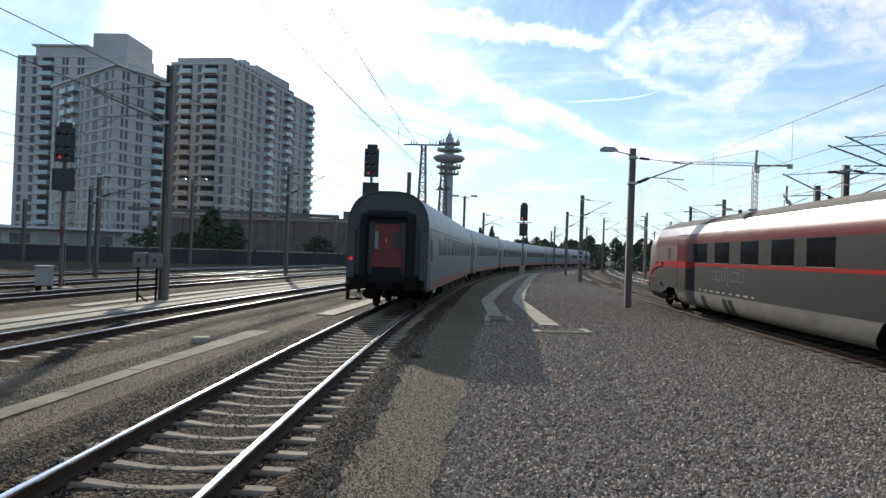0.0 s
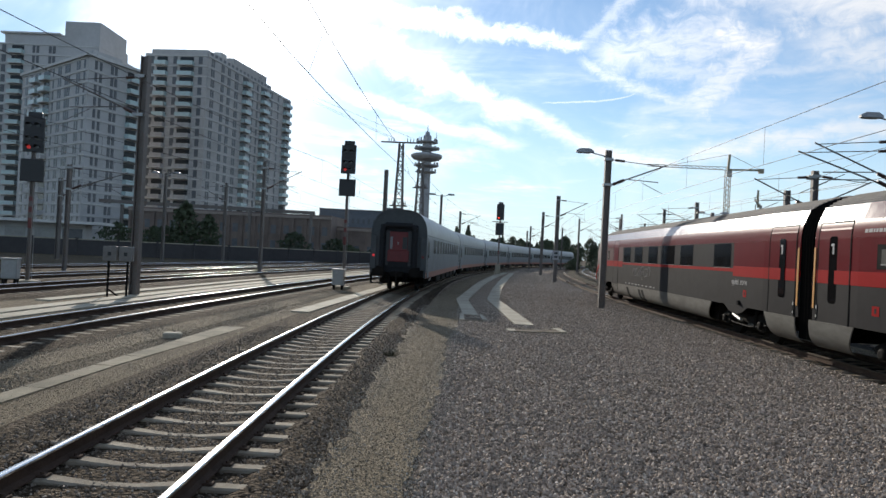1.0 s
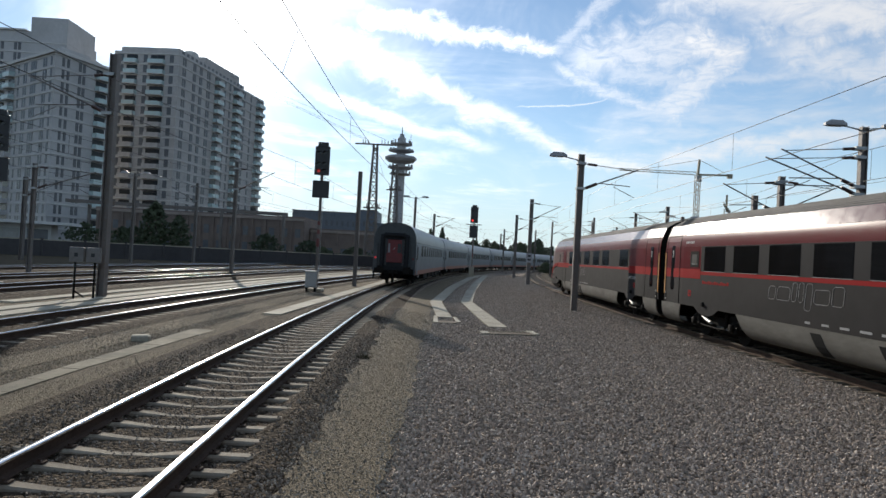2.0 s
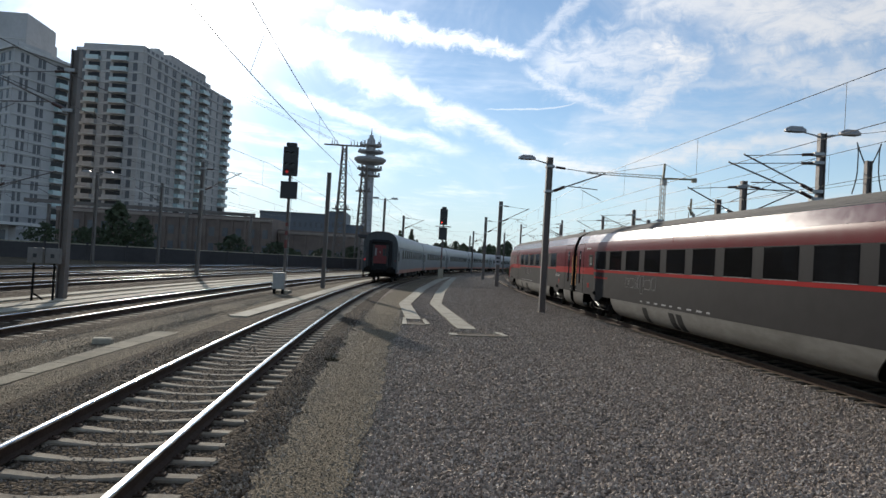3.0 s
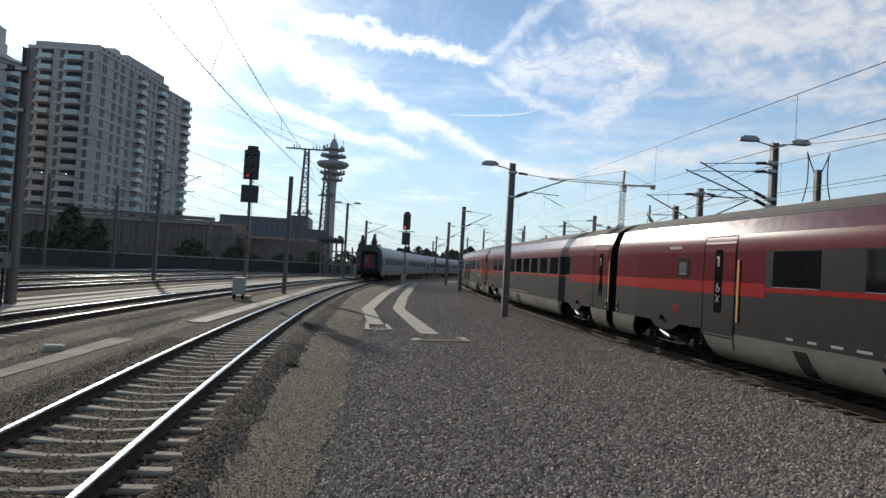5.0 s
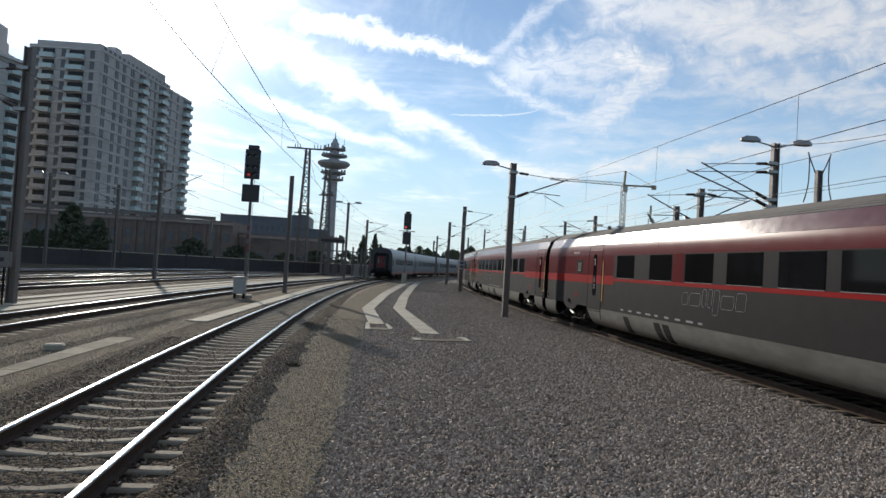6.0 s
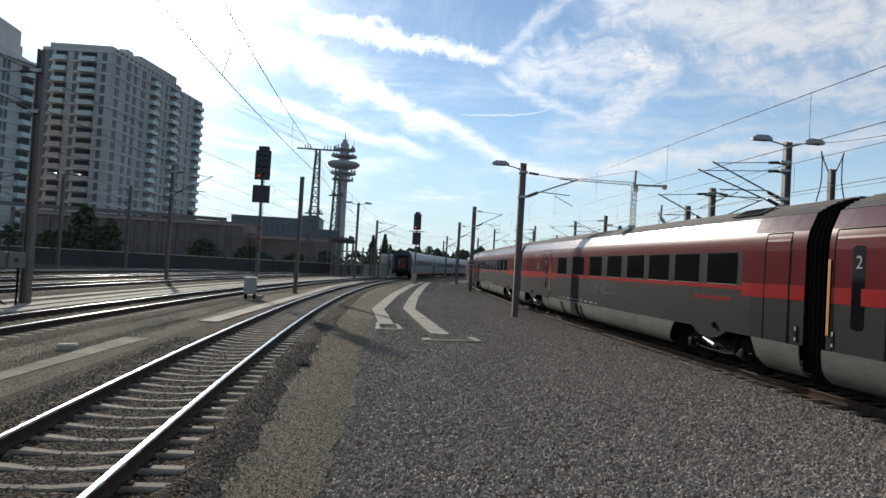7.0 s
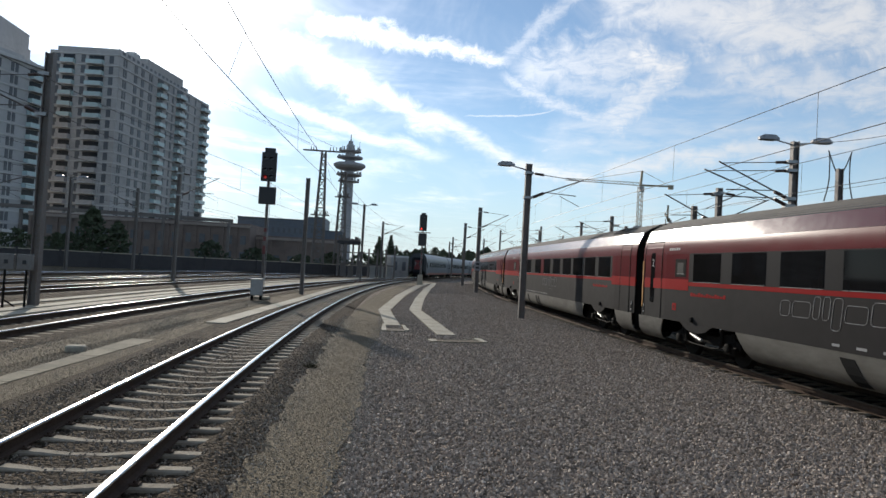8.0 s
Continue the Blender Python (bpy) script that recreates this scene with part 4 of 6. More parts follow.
        for k in range(9):
            yy = to_y(9.0 + k * 0.62)
            part("small_lettering", strip([(1.434, 1.0), (1.434, 1.05)], yy - (0.2 + 0.05 * (k % 4)), yy, side, 0.006), SIGN_GREY, car, "small pale inscription")
        for u in (9.2, 11.4, 11.95):
            pts = [(1.26, 0.345), (1.34, 0.43), (1.394, 0.54), (1.419, 0.68), (1.431, 0.82)]
            ring = [(side * p, z) for p, z in pts] + [(side * (p - 0.05), z) for p, z in reversed(pts)]
            ring = ring[::-1] if side > 0 else ring
            part("skirt_vent", Shape().loft([[(x, to_y(u) - 0.3 * (0.82 - z) / 0.47, z) for x, z in ring], [(x, to_y(u) - 0.38 - 0.3 * (0.82 - z) / 0.47, z) for x, z in ring]]), RUBBER, car, "black slanted opening in the skirt")
        for u in (3.85, 22.65):
            flap = [(-0.85, 0.922), (0.85, 0.922), (0.5, 0.76), (0.2, 0.7), (-0.2, 0.7), (-0.5, 0.76)]
            part("bogie_flap", Shape().loft([[(side * 1.40, to_y(u) + p, q) for p, q in flap], [(side * 1.425, to_y(u) + p, q) for p, q in flap]]), TRAIN_GREY, car)
    under = Shape().box(-1.1, 1.1, to_y(20.6), to_y(5.9), 0.32, 0.95)
    part("underframe", under, BOGIE, car, "black equipment under the floor")
    for yy in (to_y(3.85), to_y(22.65)):
        wheels = []
        bogie(car, yy, wheels)
        ROLLING.extend((x, "red") for x in wheels)
    ring = [(-1.3, 0.42), (1.3, 0.42), (1.335, 2.9), (1.28, 3.19), (1.14, 3.55), (0.86, 3.72), (0.45, 3.88), (-0.45, 3.88), (-0.86, 3.72), (-1.14, 3.55), (-1.28, 3.19), (-1.335, 2.9)]
    folds = []
    for k in range(9):
        g = 1.0 - (0.012 if k % 2 else 0.0)
        folds.append([(x * g, -HALF + 0.01 - 0.07 * k, 0.5 + (z - 0.5) * (g * 0.5 + 0.5)) for x, z in ring])
    part("gangway_bellows", Shape().loft(folds), BELLOWS, car, "black folded gangway bellows")
    if kind == "cab":
        prof = [(-1.43, 1.0), (-1.2, 0.45), (1.2, 0.45), (1.43, 1.0), (1.43, 1.9), (1.43, 2.8), (1.36, 3.2), (1.1, 3.56), (0.5, 3.85), (-0.5, 3.85), (-1.1, 3.56), (-1.36, 3.2), (-1.43, 2.8), (-1.43, 1.9)]
        rings = []
        for k, (dy, wide, high) in enumerate(((0, 1, 1), (0.9, 0.985, 0.985), (1.5, 0.93, 0.93), (2.0, 0.82, 0.8), (2.3, 0.62, 0.6))):
            rings.append([(x * wide, front + dy - 0.16 * max(0, z - 1.6) * (dy / 2.3), 0.45 + (z - 0.45) * high) for x, z in prof])
        part("nose", Shape().loft([r[::-1] for r in rings]), NOSE, car, "rounded grey-red driving nose", smooth=True)
        part("windscreen", Shape().loft([[(x, front + 1.02, z) for x, z in ((-1.2, 2.4), (1.2, 2.4), (1.05, 3.3), (-1.05, 3.3))], [(x, front + 1.98, z) for x, z in ((-1.14, 2.3), (1.14, 2.3), (0.96, 3.05), (-0.96, 3.05))]]), PANE, car, "dark windscreen")
        for side in (-1, 1):
            part("cab_skirt", strip([(1.2, 0.35), (1.4, 0.6), (1.432, 1.3)], front - 1.2, front + 1.2, side), TRAIN_GREY, car)
            arc = [(front - 1.2 + 2.6 * math.sin(k * math.pi / 14), 0.95 + 1.0 * math.cos(k * math.pi / 14)) for k in range(8)]
            for (p, q), (p1, q1) in zip(arc, arc[1:]):
                w0, w1 = [1.452 * (1 - 0.018 * max(0.0, v - front) - 0.045 * max(0.0, v - front - 0.85)) for v in (p, p1)]
                part("nose_arc", Shape().bar((side * w0, p, q), (side * w1, p1, q1), 0.03, 0.2), BRIGHT_RED, car, "bright red arc on the nose")
            part("buffer", Shape().tube((side * 0.88, front + 1.6, 0.88), (side * 0.88, front + 2.5, 0.88), 0.11).tube((side * 0.88, front + 2.5, 0.88), (side * 0.88, front + 2.56, 0.88), 0.24, sides=14), BOGIE, car)
    return car


def grey_coach(last):
    coach = thing("passenger_coach", "slate blue-grey passenger coach with dark rear end" if last else "slate blue-grey passenger coach with dark windows", "train coach", group="coaches of the grey train")
    end = HALF
    core = [(-1.38, 0.9), (1.38, 0.9), (1.39, 2.7), (1.3, 3.05), (0.9, 3.6), (0.4, 3.83), (-0.4, 3.83), (-0.9, 3.6), (-1.3, 3.05), (-1.39, 2.7)]
    part("body_core", Shape().loft([[(x, end, z) for x, z in core], [(x, -end + 0.05, z) for x, z in core]]), COACH_SIDE, coach)
    arc = [(1.412, 2.86)] + [(1.405 * math.cos(radians(a)) ** 0.66 if a < 90 else 0.0, 2.9 + 1.22 * math.sin(radians(a)) ** 0.9) for a in (4, 10, 18, 28, 40, 52, 64, 76, 84, 90)]
    full = arc + [(-x, z) for x, z in reversed(arc[:-1])]
    part("roof", Shape().loft([[(x, end, z) for x, z in full], [(x, -end, z) for x, z in full]]), COACH_ROOF, coach, "dull grey arched roof", smooth=True)
    to_y = lambda u: CAR / 2 - u
    for side in (-1, 1):
        part("sill_stripe", strip([(1.40, 0.72), (1.414, 1.02)], -end, end, side, 0.03, False), COACH_RED, coach, "faded orange-red stripe along the sill")
        part("lower_side", strip([(1.414, 1.022), (1.42, 1.4), (1.42, 1.948)], -end, end, side, 0.03, False), COACH_SIDE, coach)
        part("window_band", strip([(1.42, 1.95), (1.42, 2.75), (1.41, 2.86)], -end, end, side, 0.03, False), COACH_SIDE, coach)
        part("gutter", strip([(1.422, 2.865), (1.418, 2.895)], -end, end, side, 0.02, False), COACH_END, coach, "dark gutter under the roof")
        for k in range(11):
            u = 3.3 + 1.83 * k
            part("window", strip([(1.427, 1.98), (1.427, 2.72)], to_y(u + 1.3), to_y(u), side, 0.012, False), COACH_PANE, coach, "dark coach window")
        for u in (0.7, 24.9):
            door = part("door", strip([(1.428, 0.75), (1.428, 2.76)], to_y(u + 0.9), to_y(u), side, 0.02, False), COACH_SIDE, coach, "coach entrance door")
            part("door_glass", strip([(1.434, 1.75), (1.434, 2.6)], to_y(u + 0.7), to_y(u + 0.2), side, 0.01, False), COACH_PANE, door)
            part("door_seal", strip([(1.431, 0.75), (1.431, 2.76)], to_y(u + 0.94), to_y(u + 0.9), side, 0.02, False), RUBBER, door)
        for k, (a, b) in enumerate(((6.3, 9.2), (10.0, 12.6), (13.4, 16.0), (16.8, 19.6))):
            part("underfloor_box", Shape().box(min(side * 0.5, side * 1.3), max(side * 0.5, side * 1.3), to_y(b), to_y(a), 0.32, 0.72, 0.03), BOGIE, coach)
    for yy in (to_y(3.6), to_y(22.9)):
        wheels = []
        bogie(coach, yy, wheels)
        ROLLING.extend((x, "grey") for x in wheels)
    if not last:
        part("gangway_bellows", Shape().box(-0.8, 0.8, -end - 0.5, -end, 1.0, 3.3, 0.05), RUBBER, coach)
        return coach
    # the rear end, seen squarely
    y = -end
    face = [(-1.41, 0.75), (1.41, 0.75)] + full
    part("end_wall", Shape().loft([[(x * 0.995, y + 0.02, z) for x, z in face], [(x * 0.995, y - 0.03, z) for x, z in face]]), COACH_END, coach, "mottled dark rear wall")
    rim = Shape()
    for (x0, z0), (x1, z1) in zip(face[1:], face[2:] + face[:1]):
        rim.bar((x0 * 0.985, y - 0.05, z0 - 0.015), (x1 * 0.985, y - 0.05, z1 - 0.015), 0.08, 0.05)
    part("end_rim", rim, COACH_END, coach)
    part("gangway_plate", Shape().box(-0.95, 0.95, y - 0.12, y - 0.03, 0.95, 3.35, 0.03), COACH_DARK, coach, "dull black gangway surround")
    tubes = Shape()
    for x in (-0.82, 0.82):
        tubes.tube((x, y - 0.2, 1.1), (x, y - 0.2, 3.1), 0.14, sides=12)
        tubes.tube((x, y - 0.2, 3.1), (x * 0.82, y - 0.2, 3.32), 0.14, sides=12)
    tubes.tube((-0.68, y - 0.2, 3.32), (0.68, y - 0.2, 3.32), 0.14, sides=12)
    part("gangway_rubber", tubes, COACH_DARK, coach, "black rubber gangway tubes", smooth=True)
    door = part("gangway_door", Shape().box(-0.46, 0.46, y - 0.17, y - 0.12, 1.5, 3.0, 0.02), DOOR_RED, coach, "red end door with narrow windows")
    part("door_panel", Shape().box(-0.54, 0.54, y - 0.185, y - 0.13, 1.5, 2.08, 0.02), DOOR_RED, door)
    part("door_glass", Shape().box(-0.42, -0.30, y - 0.178, y - 0.165, 2.14, 2.74), COACH_ROOF, door, "bright narrow window")
    part("door_glass", Shape().box(0.2, 0.44, y - 0.178, y - 0.165, 2.14, 2.74), DARK, door)
    for x in (-0.55, 0.55):
        part("door_post", Shape().box(x - 0.09, x + 0.09, y - 0.15, y - 0.12, 1.3, 3.05), DARK, door)
    part("door_handle", Shape().box(-0.03, 0.0, y - 0.2, y - 0.168, 2.36, 2.48), GALV, door)
    part("kick_plate", Shape().box(-0.5, 0.5, y - 0.16, y - 0.12, 1.2, 1.49, 0.01), COACH_DARK, door, "dull black threshold plate")
    for x in (-1.25, 1.25):
        part("tail_lamp", Shape().tube((x, y - 0.12, 1.78), (x, y - 0.03, 1.78), 0.065, sides=16), TAIL_RED if x < 0 else DOOR_RED, coach, "lit red tail lamp" if x < 0 else "unlit red tail lamp")
        part("buffer", Shape().tube((x * 0.7, y, 1.0), (x * 0.7, y - 0.45, 1.0), 0.11).tube((x * 0.7, y - 0.45, 1.0), (x * 0.7, y - 0.5, 1.0), 0.25, sides=16), BOGIE, coach, "round steel buffer")
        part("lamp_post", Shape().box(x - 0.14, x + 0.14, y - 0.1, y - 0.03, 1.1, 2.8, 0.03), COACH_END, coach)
    part("drawgear", Shape().box(-0.3, 0.3, y - 0.4, y, 0.75, 1.02, 0.03).tube((0, y - 0.45, 0.95), (0, y - 0.4, 0.5), 0.05), BOGIE, coach)
    hoses = Shape()
    for x in (-0.5, -0.36, 0.36, 0.5):
        hoses.tube((x, y - 0.1, 0.95), (x, y - 0.3, 0.7), 0.03).tube((x, y - 0.3, 0.7), (x * 0.9, y - 0.3, 0.42), 0.03)
    part("brake_hose", hoses, RUBBER, coach)
    part("buffer_beam", Shape().box(-1.3, 1.3, y - 0.06, y + 0.3, 0.75, 1.25, 0.02), BOGIE, coach)
    part("end_step", Shape().box(-1.38, -0.9, y - 0.12, y + 0.3, 0.36, 0.42).box(-1.38, -1.3, y - 0.1, y + 0.1, 0.4, 0.9).box(0.9, 1.38, y - 0.12, y + 0.3, 0.36, 0.42), BOGIE, coach)
    return coach


for number, (kind, cls) in enumerate((("cab", "1"), ("b", "1"), ("c", "1"), ("b", "2"))):
    TRAINS.append((red_car(kind, cls), LINE_RED, lambda t, k=number: 8.2 + 7.4 * t + 0.0925 * t * t + CAR * (1 - k)))
for number in range(6):
    TRAINS.append((grey_coach(number == 0), LINE_MAIN, lambda t, k=number: 22.4 + 10.6 * t + CAR * (k + 1)))


# ---------------------------------------------------------------- masts, lamps, wires
INSULATOR = material("brown_insulator", (0.06, 0.03, 0.022), 0.35, vary=0.2)
LAMP_SHELL = material("grey_lamp_housing", (0.30, 0.30, 0.31), 0.5, 0.2, vary=0.2)
SIGNAL_RED = material("red_signal_lens", (0.6, 0.02, 0.02), 0.3, emit=(1.0, 0.05, 0.03), power=2.2)
SIGNAL_DIM = material("dim_red_signal_lens", (0.4, 0.02, 0.02), 0.35, emit=(1.0, 0.06, 0.05), power=0.2)
LENS = material("dark_lens", (0.02, 0.02, 0.022), 0.2, vary=0.1)
RED_WHITE = material("red_plate", (0.13, 0.025, 0.022), 0.5, vary=0.2)
CABINET = material("light_grey_cabinet", (0.34, 0.335, 0.315), 0.55, vary=0.3, grain=7, stain=1.2)


def beam_post(height, wide=0.30, deep=0.28, t=0.035):
    """A broad-flange steel post."""
    w, d, h = wide / 2, deep / 2, t / 2
    ring = [(-w, -d), (-w + t, -d), (-w + t, -h), (w - t, -h), (w - t, -d), (w, -d), (w, d), (w - t, d), (w - t, h), (-w + t, h), (-w + t, d), (-w, d)]
    return Shape().loft([[(x, y, z) for x, y in ring] for z in (0, height)])


def arm(parent, reach, top, low, side=1, steady=True):
    """A bracket that carries the overhead wire: tie, stay, steady arm, insulators."""
    x = side * 0.17
    end = side * reach
    part("tie", Shape().tube((x, 0, top), (end, 0, top - 0.22), 0.017, sides=6), MAST_STEEL, parent)
    part("insulator", Shape().tube((x + side * 0.15, 0, top - 0.01), (x + side * 0.6, 0, top - 0.05), 0.06, sides=8), INSULATOR, parent, "ribbed brown insulator")
    part("stay", Shape().tube((x, 0, low), (end + side * 0.15, 0, top - 0.17), 0.032, sides=8), MAST_STEEL, parent)
    part("insulator", Shape().tube((x + side * 0.1, 0, low + 0.03), (x + side * 0.62, 0, low + 0.26), 0.075, sides=8), INSULATOR, parent, "ribbed brown insulator")
    if steady:
        y = low + 0.12
        part("steady_arm", Shape().tube((x + side * 0.75, 0, y + 0.18), (end - side * 0.2, 0, y + 0.1), 0.022, sides=6).tube((end - side * 1.0, 0, y + 0.05), (end, 0, y - 0.42), 0.016, sides=6), MAST_STEEL, parent)
    for z in (top, low):
        part("clamp", Shape().box(min(0, x) - 0.19, max(0, x) + 0.05, -0.17, 0.17, z - 0.06, z + 0.06), GALV, parent)


def lamp_head(parent, x, z, side):
    """A flat street lamp head on a short bracket."""
    part("lamp_bracket", Shape().tube((0, 0, z - 0.1), (x * 0.35, 0, z), 0.035).tube((x * 0.35, 0, z), (x, 0, z + 0.1), 0.03), GALV, parent)
    s = Shape().loft([[(x + side * a, b, z + 0.1 + c) for b, c in ((-h, 0.0), (h, 0.0), (h * 0.8, hh), (-h * 0.8, hh))] for a, h, hh in ((-0.05, 0.1, 0.1), (0.15, 0.17, 0.2), (0.6, 0.17, 0.2), (0.78, 0.1, 0.1))])
    head = part("lamp_head", s, LAMP_SHELL, parent, "flat grey lamp housing")
    part("lamp_glass", Shape().box(min(x + side * 0.12, x + side * 0.66), max(x + side * 0.12, x + side * 0.66), -0.13, 0.13, z + 0.08, z + 0.1), CABINET, head)


def mast(x, y, height, turn=0.0, arms=(), lamps=(), label="grey steel overhead line mast", foot=False, wide=0.30, kind="overhead_line_mast"):
    m = thing(kind, label, "mast", pose(x, y, -0.1, 0, 0, turn), group="masts of the overhead line")
    part("post", beam_post(height + 0.1, wide, wide * 0.92), MAST_STEEL, m)
    if foot:
        part("foundation", Shape().box(-0.42, 0.42, -0.42, 0.42, -0.3, 0.16, 0.03), CONCRETE, m, "concrete foundation block")
    for a in arms:
        arm(m, *a)
    for side, z in lamps:
        lamp_head(m, side * 0.75, z, side)
    return m


mast(8.17, 31.3, 7.5, -3, [(2.6, 7.15, 5.95, 1)], [(-1, 7.33)], "steel mast with lamp and overhead line bracket", wide=0.29)
plated = mast(11.8, 62.7, 8.2, -6, [(2.6, 7.9, 6.4, 1)], label="steel mast with a pale plate and line bracket", wide=0.36)
part("number_plate", Shape().box(-0.3, 0.3, -0.2, -0.175, 2.2, 3.1, 0.01), LAMP_SHELL, plated, "pale plate with dark bars")
for z in (2.4, 2.75):
    part("plate_bar", Shape().box(-0.16, 0.16, -0.206, -0.201, z, z + 0.18), DARK, plated)
mast(14.14, 84.96, 8.15, -9, [(2.4, 7.8, 6.3, 1)], wide=0.36)
mast(18.7, 126.0, 8.2, -12, [(2.4, 7.8, 6.3, 1)])
mast(20.8, 145.0, 8.0, -14, [(2.4, 7.7, 6.2, 1)])
mast(-3.25, 43.95, 7.55, -5, [], label="plain dark steel post beside the curve", wide=0.25)
mast(0.87, 78.2, 9.1, -9, [], [(-1, 9.05), (1, 9.05)], "tall lamp post with two lamp heads", wide=0.26)
mast(3.6, 88.4, 7.9, -10, [(2.6, 7.7, 6.3, 1)], wide=0.28)
mast(-11.5, 26.0, 9.3, -5, [(3.2, 8.6, 7.1, -1)], label="tall grey steel mast beside the concrete walkway", wide=0.3)
mast(-13.2, 51.4, 8.6, -6, [(2.8, 8.2, 6.6, 1)], wide=0.26)
mast(-22.5, 41.1, 6.5, -5, [(3.6, 6.4, 5.1, 1)], wide=0.22)
mast(-26.9, 66.7, 8.8, -8, [], [(-1, 8.75), (1, 8.75)], "lamp post with two lamp heads in the yard", wide=0.26)
mast(-33.4, 59.7, 7.2, -8, [(3.0, 7.1, 5.7, 1)])
mast(-24.5, 78.3, 9.2, -8, [(3.0, 8.9, 7.2, -1)])
mast(-45.6, 69.0, 6.4, -8, [])
mast(25.5, 115.0, 9.4, -10, [(2.6, 9.0, 7.4, 1)])
mast(32.1, 113.2, 9.6, -10, [(2.8, 9.2, 7.6, -1)])
mast(29.5, 150.0, 9.4, -10, [(2.6, 9.0, 7.4, 1)])
mast(17.5, 24.7, 8.15, -4, [(3.6, 7.05, 5.6, -1), (3.0, 7.4, 5.9, -1)], [(-1, 8.15), (1, 8.15)], "steel mast with two lamp heads behind the red train", wide=0.26)
mast(17.6, 30.4, 6.9, -4, [(2.6, 6.7, 5.3, -1), (2.4, 6.75, 5.4, 1)], wide=0.26)
mast(17.4, 22.0, 6.65, -4, [], label="steel post with cable loops behind the red train", wide=0.2)
mast(26.3, 62.0, 7.3, -5, [(2.6, 6.6, 5.3, -1)], [(-1, 7.2), (1, 7.2)], "lamp post with two heads behind the red train", wide=0.28)
mast(18.0, 33.5, 6.3, -5, [], wide=0.26)
mast(24.0, 60.0, 8.0, -6, [(3.0, 7.6, 6.2, -1)])
mast(27.0, 77.0, 8.6, -8, [(3.0, 8.2, 6.6, -1), (3.0, 8.2, 6.6, 1)])
for line, s in ((LINE_BACK, 86), (LINE_BACK, 122), (LINE_BACK, 158), (LINE_BACK_FAR, 104), (LINE_BACK_FAR, 140)):
    px, py, heading = line.at(s, 2.7)
    mast(px, py, 8.4, -math.degrees(heading), [(2.7, 8.0, 6.5, -1)], label="thin steel mast in the far curve of the tracks", wide=0.24)
loops = thing("cable_loop", "black cable loops on top of a steel post", "cable", pose(17.4, 22.0, 6.55, 0, 0, -4))
for side in (-1, 1):
    path = [Vector((side * (0.14 + 0.42 * (k / 11) ** 0.6 + 0.1 * math.sin(2 * math.pi * k / 11)), 0, 0.75 * math.sin(math.pi * min(1, k / 8)) ** 0.8 - 0.28 * max(0, k - 7))) for k in range(12)]
    s = Shape()
    for a, b in zip(path[:-1], path[1:]):
        s.tube(a, b, 0.022, sides=6)
    part("cable", s, DARK, loops)


def hang(line, s0, s1, spans, contact, carrier, off=0.0, sag=0.55, dropper=9.0, first=4.5, zigzag=()):
    """Overhead line: contact wire, sagging carrier wire and droppers."""
    root = thing("overhead_line", "thin dark overhead wires above the track", "wire", kind="structure")
    top, low = Shape(), Shape()
    step = 3.0
    prev = None
    height = lambda s: carrier - sag * 4 * (((s - s0) % spans) / spans) * (1 - ((s - s0) % spans) / spans)
    sway = lambda s: off + (float(np.interp(s, [a for a, _ in zigzag], [b for _, b in zigzag])) if zigzag else 0.0)
    s = s0
    while s <= s1:
        x, y, _ = line.at(s, off)
        u, v, _ = line.at(s, sway(s))
        now = ((x, y, height(s)), (u, v, contact))
        if prev:
            top.tube(prev[0], now[0], 0.0105, sides=5)
            low.tube(prev[1], now[1], 0.0105, sides=5)
        prev, s = now, s + step
    part("carrier_wire", top, WIRE, root)
    part("contact_wire", low, WIRE, root)
    s = s0 + first
    while s < s1:
        x, y, _ = line.at(s, off)
        u, v, _ = line.at(s, sway(s))
        part("dropper", Shape().tube((u, v, contact), (x, y, height(s) - 0.02), 0.006, sides=4), WIRE, root)
        s += dropper


hang(LINE_RED, -29, 170, 61, 5.6, 7.0, sag=0.3, dropper=7.4, first=5.9)
hang(LINE_MAIN, -17, 175, 61, 6.0, 7.2, sag=0.2, zigzag=((-17, 0.3), (11, -0.42), (32, 0.34), (62, -0.3), (92, 0.3), (122, -0.3), (152, 0.3), (180, -0.3)))
hang(LINE_SECOND, -20, 130, 60, 5.9, 7.3, sag=0.6)
hang(LINE_THIRD, -10, 170, 60, 5.9, 7.2)
hang(LINE_FOURTH, -10, 170, 60, 5.6, 6.9)
hang(LINE_BACK, -10, 200, 60, 5.6, 6.85, off=0.2, sag=0.2)
hang(LINE_BACK_FAR, -10, 200, 60, 5.7, 7.2)
feeder = thing("feeder_line", "bare feeder wires between the masts", "wire", kind="structure")
for a, b in (((17.9, 10, 8.6), (17.7, 24.7, 8.1)), ((17.6, 24.7, 7.3), (24, 60, 8.0)), ((24, 60, 8.0), (27, 77, 8.6)), ((-24.5, 78.3, 7.5), (-2.7, 121, 9.0)), ((-5.9, 110, 9.0), (18.7, 126, 8.0)), ((27, 77, 8.2), (32.1, 113, 9.4))):
    s = Shape()
    pts = [Vector(a).lerp(Vector(b), k / 12) - Vector((0, 0, 0.8 * 4 * k / 12 * (1 - k / 12))) for k in range(13)]
    for p, q in zip(pts[:-1], pts[1:]):
        s.tube(p, q, 0.011, sides=5)
    part("wire", s, WIRE, feeder)
